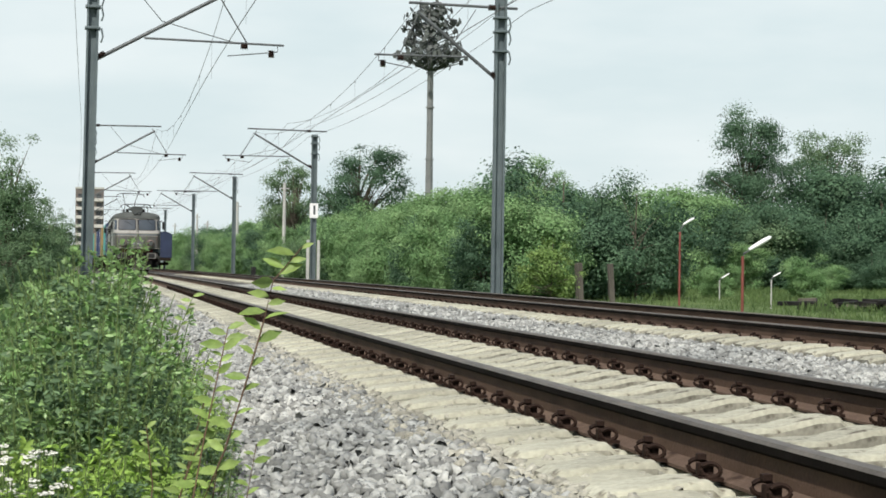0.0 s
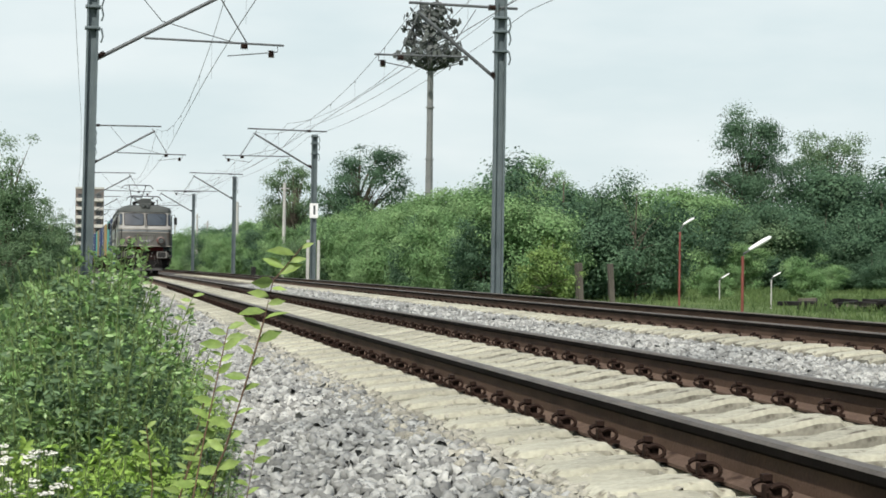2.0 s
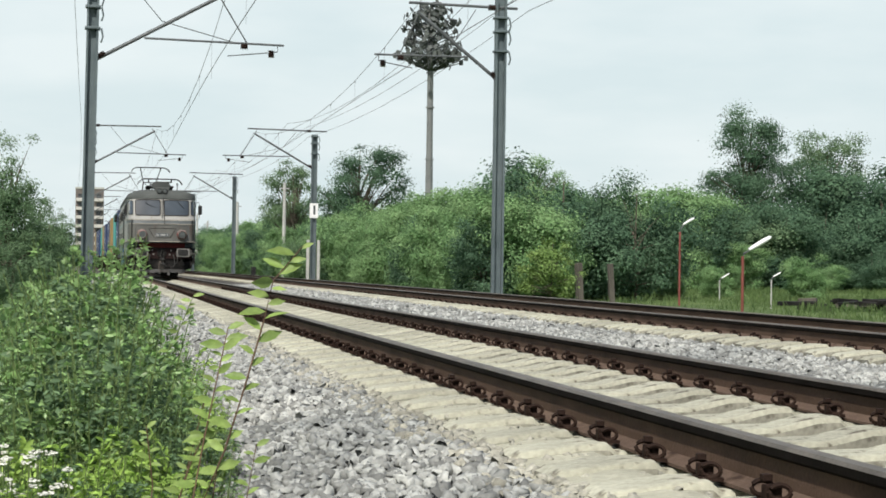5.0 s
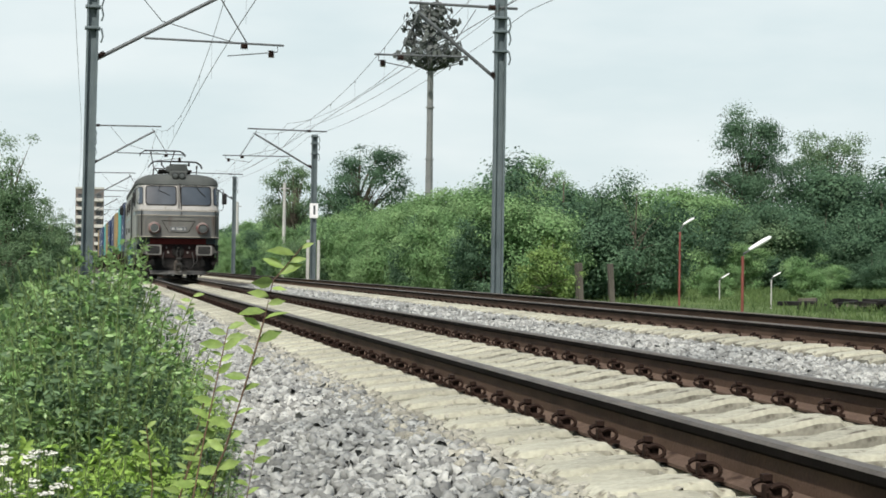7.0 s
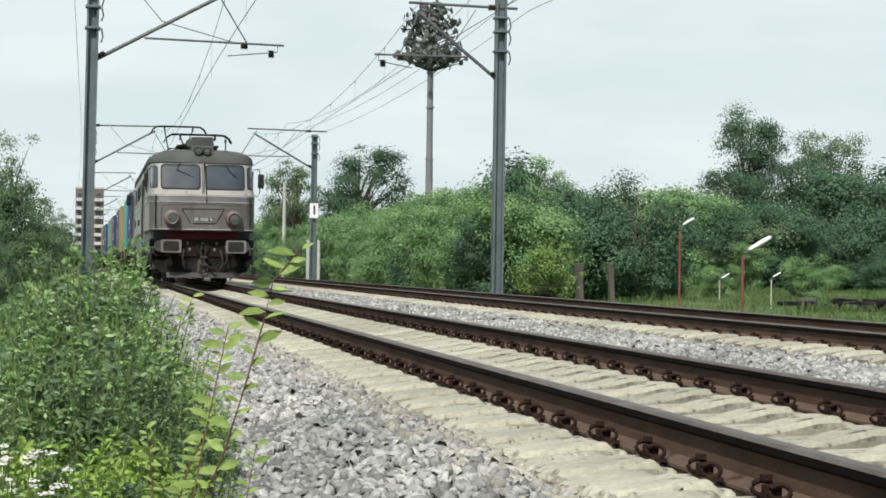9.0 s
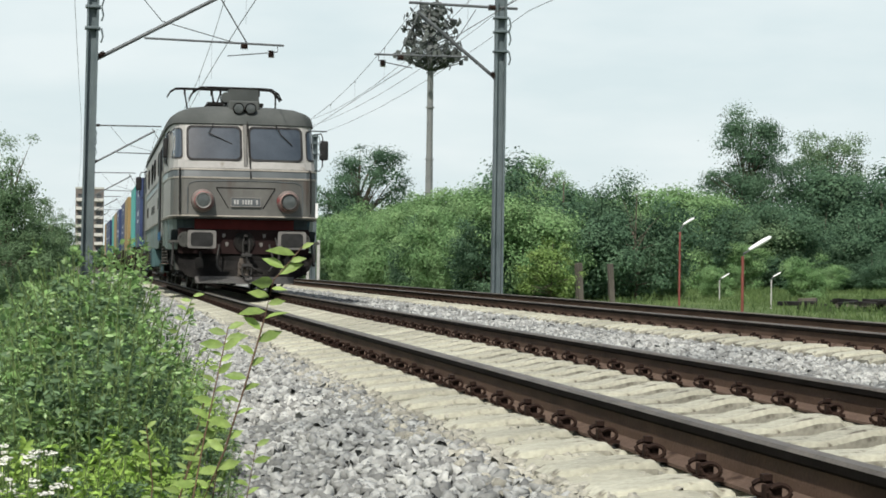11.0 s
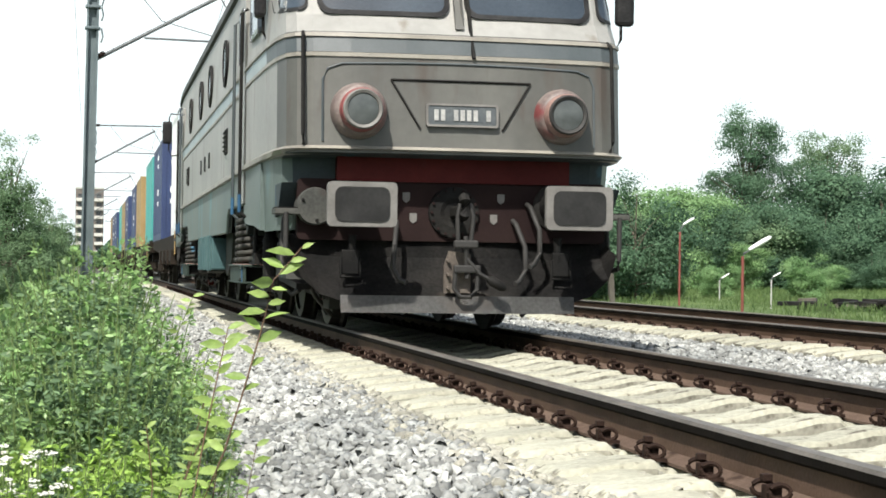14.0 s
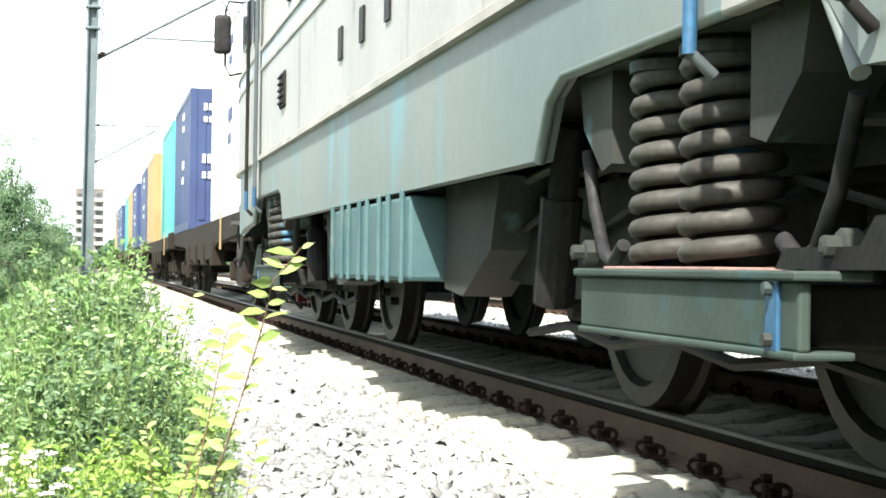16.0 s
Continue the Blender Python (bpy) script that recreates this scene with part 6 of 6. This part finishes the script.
# trees on the near side of the line
poplar = [(0, 0, 1.6, 1.0, 0.9, 1.3), (0.1, 0, 2.9, 0.62, 0.6, 1.0), (-0.7, 0, 1.8, 0.7, 0.7, 1.2), (0.75, 0.1, 1.5, 0.6, 0.6, 0.9), (-0.3, 0, 2.9, 0.4, 0.4, 0.8)]
p1 = tree("tree", "bushy young grey-green tree beside the track", "tree", 3.7, poplar, 120, 24000, 0.25, 0.055, LEAF_GREY, 11, 0.08, group="lineside trees")
p1.matrix_basis = pose(-4.85, 41, -0.75) @ Matrix.Diagonal((1.0, 1.0, 1.08, 1))
for x, y, s, rz in ((-6.0, 46, 1.15, 40), (-5.1, 58, 0.85, 110), (-5.0, 33, 0.62, 200), (-7.6, 62, 1.3, 70), (-4.75, 72, 0.9, 15), (-5.6, 95, 1.2, 250), (-5.2, 125, 1.2, 90)):
    c = copy_thing(p1, Matrix.Identity(4))
    c.matrix_basis = pose(x, y, -0.75, 0, 0, rz) @ Matrix.Diagonal((s, s, s, 1))
# far woods that close the horizon
rng = np.random.RandomState(31)
pts = []
for x0, x1, yy, hh in ((-260, -14, 330, 8), (-40, 14, 470, 9), (18, 60, 330, 9), (60, 330, 240, 11)):
    n = 5200
    xx = rng.uniform(x0, x1, n)
    top = hh * (0.65 + 0.35 * np.sin(xx * 0.21 + 1.3 * np.sin(xx * 0.07)) * np.cos(xx * 0.113)) * rng.uniform(0.0, 1.0, n) ** 0.6
    pts.append(np.stack([xx, yy + rng.uniform(-8, 8, n), top - 0.7], 1))
pts = np.concatenate(pts)
tagged(new("far_woods", leaf_mesh("far_woods", pts, rng.normal(size=pts.shape) + [0, -0.6, 0.5], 1.6, rng, LEAF_DARK)), "distant belt of dark green woods on the horizon", "woods", "", "stuff")


# ---- grass: tufts on the verge and the field ----
def grass(name, label, x0, x1, y0, y1, n, h, material, seed):
    rng = np.random.RandomState(seed)
    px, py = rng.uniform(x0, x1, n), rng.uniform(y0, y1, n)
    pz = np.where(px < 9.4, -0.80, -0.80 + 0.33 * np.clip((px - 9.4) / 6, 0, 1))
    pos = np.stack([px, py, pz], 1)
    up = np.stack([rng.normal(0, 0.32, n), rng.normal(0, 0.32, n), np.ones(n)], 1)
    nrm = np.stack([rng.normal(size=n), rng.normal(size=n), rng.normal(0, 0.2, n)], 1)
    clump = 0.6 + 0.55 * np.sin(px * 2.1 + 1.7 * np.sin(py * 0.9)) * np.sin(py * 1.3 + px)
    me = leaf_mesh(name, pos, nrm, h * np.clip(clump, 0.35, 1.2), rng, material, "leaf", up)
    v = np.empty(len(me.vertices) * 3)
    me.vertices.foreach_get("co", v)
    v = v.reshape(-1, 7, 3)
    mid = v[:, 0:1] + (v[:, 3:4] - v[:, 0:1]) * np.array([0, .25, .58, 1, .58, .25, .42])[None, :, None]
    v = mid + (v - mid) * 0.28
    me.vertices.foreach_set("co", v.reshape(-1))
    return tagged(new(name, me), label, "grass", "", "stuff")


grass("grass", "rough green grass in the field", 9.0, 40, 30, 92, 60000, 0.24, FIELDGRASS, 1)
grass("grass", "tall grass along the foot of the hedge", 8.3, 11.6, 44, 130, 22000, 0.36, FIELDGRASS, 2)
grass("grass", "tall grass on the near verge", -7.5, -3.5, 8, 60, 16000, 0.55, LEAF_WEED, 3)
grass("grass", "grass on the near verge", -3.75, -3.2, 7, 90, 3500, 0.32, LEAF_MID, 4)


# ---- weeds before the camera ----
def weed(seed, h, stems, leaves, leaf, material, shape="broad"):
    rng = np.random.RandomState(seed)
    w = tagged(new("weed"), "tall leafy green weed on the ballast edge", "weed", "lineside weeds")
    bm = B()
    P, N, A = [], [], []
    for k in range(stems):
        a = rng.uniform(0, 6.28)
        lean = rng.uniform(0.05, 0.34)
        hh = h * rng.uniform(0.65, 1.0)
        pts = [np.array([0.05 * math.cos(a) + lean * hh * u ** 1.4 * math.cos(a), 0.05 * math.sin(a) + lean * hh * u ** 1.4 * math.sin(a), hh * u - 0.1]) for u in (0, 0.25, 0.5, 0.75, 1.0)]
        tube(bm, [tuple(p) for p in pts], 0.006, 5, 0.002)
        # side twigs, each set with small leaves that turn every way
        for j in range(leaves):
            u = rng.uniform(0.06, 0.97)
            q = u * 4
            i = min(int(q), 3)
            base = pts[i] + (pts[i + 1] - pts[i]) * (q - i)
            b = rng.uniform(0, 6.28)
            out = np.array([math.cos(b), math.sin(b), rng.uniform(0.25, 1.1)])
            reach = rng.uniform(0.05, 0.20) * (1.12 - u)
            if j % 2:
                tube(bm, [tuple(base), tuple(base + out * reach)], 0.0022, 3, 0.001)
            for e in range(5):
                c = b + rng.uniform(-1.4, 1.4)
                P.append(base + out * reach * (0.35 + 0.17 * e) + rng.normal(size=3) * 0.006)
                A.append(np.array([math.cos(c), math.sin(c), rng.uniform(-0.3, 0.8)]))
                N.append(np.array([0, 0, 0.8]) + rng.normal(size=3) * 0.6)
    tagged(part("stalk_tuft", bm, STEM_GREEN, w), kind="stuff")
    ob = new("foliage", leaf_mesh("foliage", np.array(P), np.array(N), leaf, rng, material, shape, np.array(A)))
    tagged(ob, kind="stuff")
    ob.parent = w
    return w


WEEDS = [weed(3, 1.35, 7, 27, 0.032, LEAF_WEED, "leaf"), weed(4, 1.2, 7, 27, 0.033, LEAF_WEED, "leaf"), weed(5, 1.0, 8, 26, 0.032, LEAF_GREY, "leaf"), weed(6, 0.8, 9, 26, 0.033, LEAF_PALE2, "leaf"), weed(7, 1.3, 7, 27, 0.034, LEAF_WEED, "broad")]
rnd = random.Random(9)
used = set()


def plant_weed(k, x, y, s):
    z = float(np.interp(x, LEFT[0], LEFT[1]))
    m = pose(x, y, z - 0.05, 0, 0, rnd.uniform(0, 360)) @ Matrix.Diagonal((s, s, s, 1))
    if k in used:
        c = copy_thing(WEEDS[k], Matrix.Identity(4))
    else:
        used.add(k)
        c = WEEDS[k]
    c.matrix_basis = m


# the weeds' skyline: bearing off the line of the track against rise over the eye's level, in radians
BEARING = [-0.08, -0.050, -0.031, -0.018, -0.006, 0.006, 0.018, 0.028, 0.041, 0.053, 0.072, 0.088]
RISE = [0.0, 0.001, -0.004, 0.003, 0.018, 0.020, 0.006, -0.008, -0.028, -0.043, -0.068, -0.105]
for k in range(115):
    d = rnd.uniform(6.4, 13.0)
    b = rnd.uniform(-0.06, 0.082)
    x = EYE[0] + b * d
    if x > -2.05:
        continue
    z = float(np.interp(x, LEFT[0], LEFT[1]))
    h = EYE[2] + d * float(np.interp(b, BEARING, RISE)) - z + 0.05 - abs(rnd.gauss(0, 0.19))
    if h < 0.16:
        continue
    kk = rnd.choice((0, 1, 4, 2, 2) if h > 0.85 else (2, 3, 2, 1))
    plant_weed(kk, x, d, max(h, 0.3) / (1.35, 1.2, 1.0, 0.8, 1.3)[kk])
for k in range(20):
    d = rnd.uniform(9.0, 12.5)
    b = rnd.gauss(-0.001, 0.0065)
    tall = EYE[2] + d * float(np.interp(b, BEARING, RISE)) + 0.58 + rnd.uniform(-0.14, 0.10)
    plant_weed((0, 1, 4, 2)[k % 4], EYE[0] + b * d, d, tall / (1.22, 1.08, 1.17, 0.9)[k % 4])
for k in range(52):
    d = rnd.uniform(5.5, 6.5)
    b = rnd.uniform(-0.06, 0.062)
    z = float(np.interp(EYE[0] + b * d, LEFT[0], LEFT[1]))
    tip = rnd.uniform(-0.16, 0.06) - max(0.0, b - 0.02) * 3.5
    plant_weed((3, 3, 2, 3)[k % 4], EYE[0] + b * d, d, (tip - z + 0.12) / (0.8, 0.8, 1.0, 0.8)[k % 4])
for k in range(60):
    d = rnd.uniform(13, 40)
    plant_weed(rnd.choice((0, 1, 2, 4)), rnd.uniform(-5.2, -3.35), d, rnd.uniform(0.6, 1.0))
# white umbels low in the weeds
for k in range(52):
    d = rnd.uniform(5.3, 5.9)
    x = EYE[0] + (-0.058 + 0.05 * rnd.random() ** 1.6) * d
    z = rnd.uniform(-0.29, -0.04) * d / 6.0
    fl = tagged(new("wild_flower"), "small white umbel flower among the weeds", "flower", "white wild flowers")
    part("stalk", tube(B(), [(0, 0, -0.5), (0.01, 0, 0)], 0.0025, 4), STEM_GREEN, fl)
    bm = B()
    for j in range(11):
        a, rr = rnd.uniform(0, 6.28), 0.018 * rnd.uniform(0, 1) ** 0.5
        lathe(bm, [(0, 0.002), (0.003, 0.0055), (0.005, 0.001)], (rr * math.cos(a), rr * math.sin(a), rnd.uniform(-0.004, 0.006)), (rnd.uniform(-0.4, 0.4), rnd.uniform(-0.6, 0.2), 1), 6)
    part("umbel", bm, PETAL, fl)
    fl.matrix_basis = pose(x, d, z)


# the young sapling close to the camera
def sapling():
    sp = tagged(new("sapling"), "slender sapling with pale lime pointed leaves by the ballast", "sapling")
    rng = np.random.RandomState(21)
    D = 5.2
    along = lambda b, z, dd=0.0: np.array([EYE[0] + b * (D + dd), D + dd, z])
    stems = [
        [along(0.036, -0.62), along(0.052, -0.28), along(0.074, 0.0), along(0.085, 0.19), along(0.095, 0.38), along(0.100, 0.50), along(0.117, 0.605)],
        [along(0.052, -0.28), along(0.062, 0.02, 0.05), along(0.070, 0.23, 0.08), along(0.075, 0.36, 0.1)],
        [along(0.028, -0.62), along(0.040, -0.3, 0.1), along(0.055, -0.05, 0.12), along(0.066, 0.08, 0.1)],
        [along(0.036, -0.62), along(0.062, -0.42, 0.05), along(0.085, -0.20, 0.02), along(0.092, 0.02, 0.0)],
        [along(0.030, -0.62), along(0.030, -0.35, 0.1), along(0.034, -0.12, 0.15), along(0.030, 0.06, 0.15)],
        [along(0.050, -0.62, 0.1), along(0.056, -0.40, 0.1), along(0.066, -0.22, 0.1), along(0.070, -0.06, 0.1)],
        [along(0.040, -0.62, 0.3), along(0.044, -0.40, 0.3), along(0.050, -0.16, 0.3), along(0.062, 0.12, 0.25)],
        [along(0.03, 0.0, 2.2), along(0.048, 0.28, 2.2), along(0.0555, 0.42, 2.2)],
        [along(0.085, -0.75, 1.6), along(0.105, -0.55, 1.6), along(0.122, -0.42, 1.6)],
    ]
    for i, st in enumerate(stems):
        bm = tube(B(), [tuple(p) for p in st], 0.0045 if i == 0 else 0.003, 6, 0.0015)
        part("stem", bm, STEM if i < 7 else STEM_GREEN, sp, "thin reddish stem" if i < 7 else "")
        P, N, A = [], [], []
        count = (32, 24, 30, 28, 30, 28, 30, 14, 12)[i]
        for j in range(count):
            u = (j + 0.6) / count
            if i == 0 and u < 0.25:
                continue
            q = u * (len(st) - 1)
            k = min(int(q), len(st) - 2)
            base = st[k] + (st[k + 1] - st[k]) * (q - k)
            sd = 1 if j % 2 else -1
            out = np.array([sd * rng.uniform(0.6, 1.0), rng.uniform(-0.5, 0.3), rng.uniform(0.05, 0.75)])
            P.append(base)
            A.append(out)
            N.append(np.array([-0.2 * sd, -0.85, 0.6]) + rng.normal(size=3) * 0.25)
        ob = new("leaves", leaf_mesh("leaves", np.array(P), np.array(N), (0.068, 0.056, 0.046, 0.045, 0.038, 0.038, 0.040, 0.042, 0.042)[i], rng, LEAF_PALE, "leaf", np.array(A)))
        ob.parent = sp
        tagged(ob, "pale lime pointed leaves")
    return sp


sapling()


# unseen shrubs added beside and behind the camera, to cut low sky light
for k in range(22):
    plant_shrub(-11.5 + rnd.uniform(-1, 1) - (2.5 if k % 2 else 0), -14 + 1.9 * k, rnd.uniform(3.6, 4.8), None, 1.25)
for k in range(9):
    plant_shrub(-8 + 3.4 * k, -16 + rnd.uniform(-1, 1), rnd.uniform(3.4, 4.6), None, 1.3)


# ---- what moves ----
def motions():
    steps = [0.5 * k for k in range(33)]
    for ob, back, up in TRAIN:
        rows = []
        for t in steps:
            y = s_of(t) + back
            rows.append((t, pose(drift(y), y, up, 0, 0, heading(y + 5))))
        walk(ob, rows)
    for ob, y, r in WHEELSETS:
        rows = []
        for k in range(161):
            t = 0.1 * k
            rows.append((t, pose(0, y, r, math.degrees(SPEED * t / r), 0, 0)))
        walk(ob, rows)


motions()
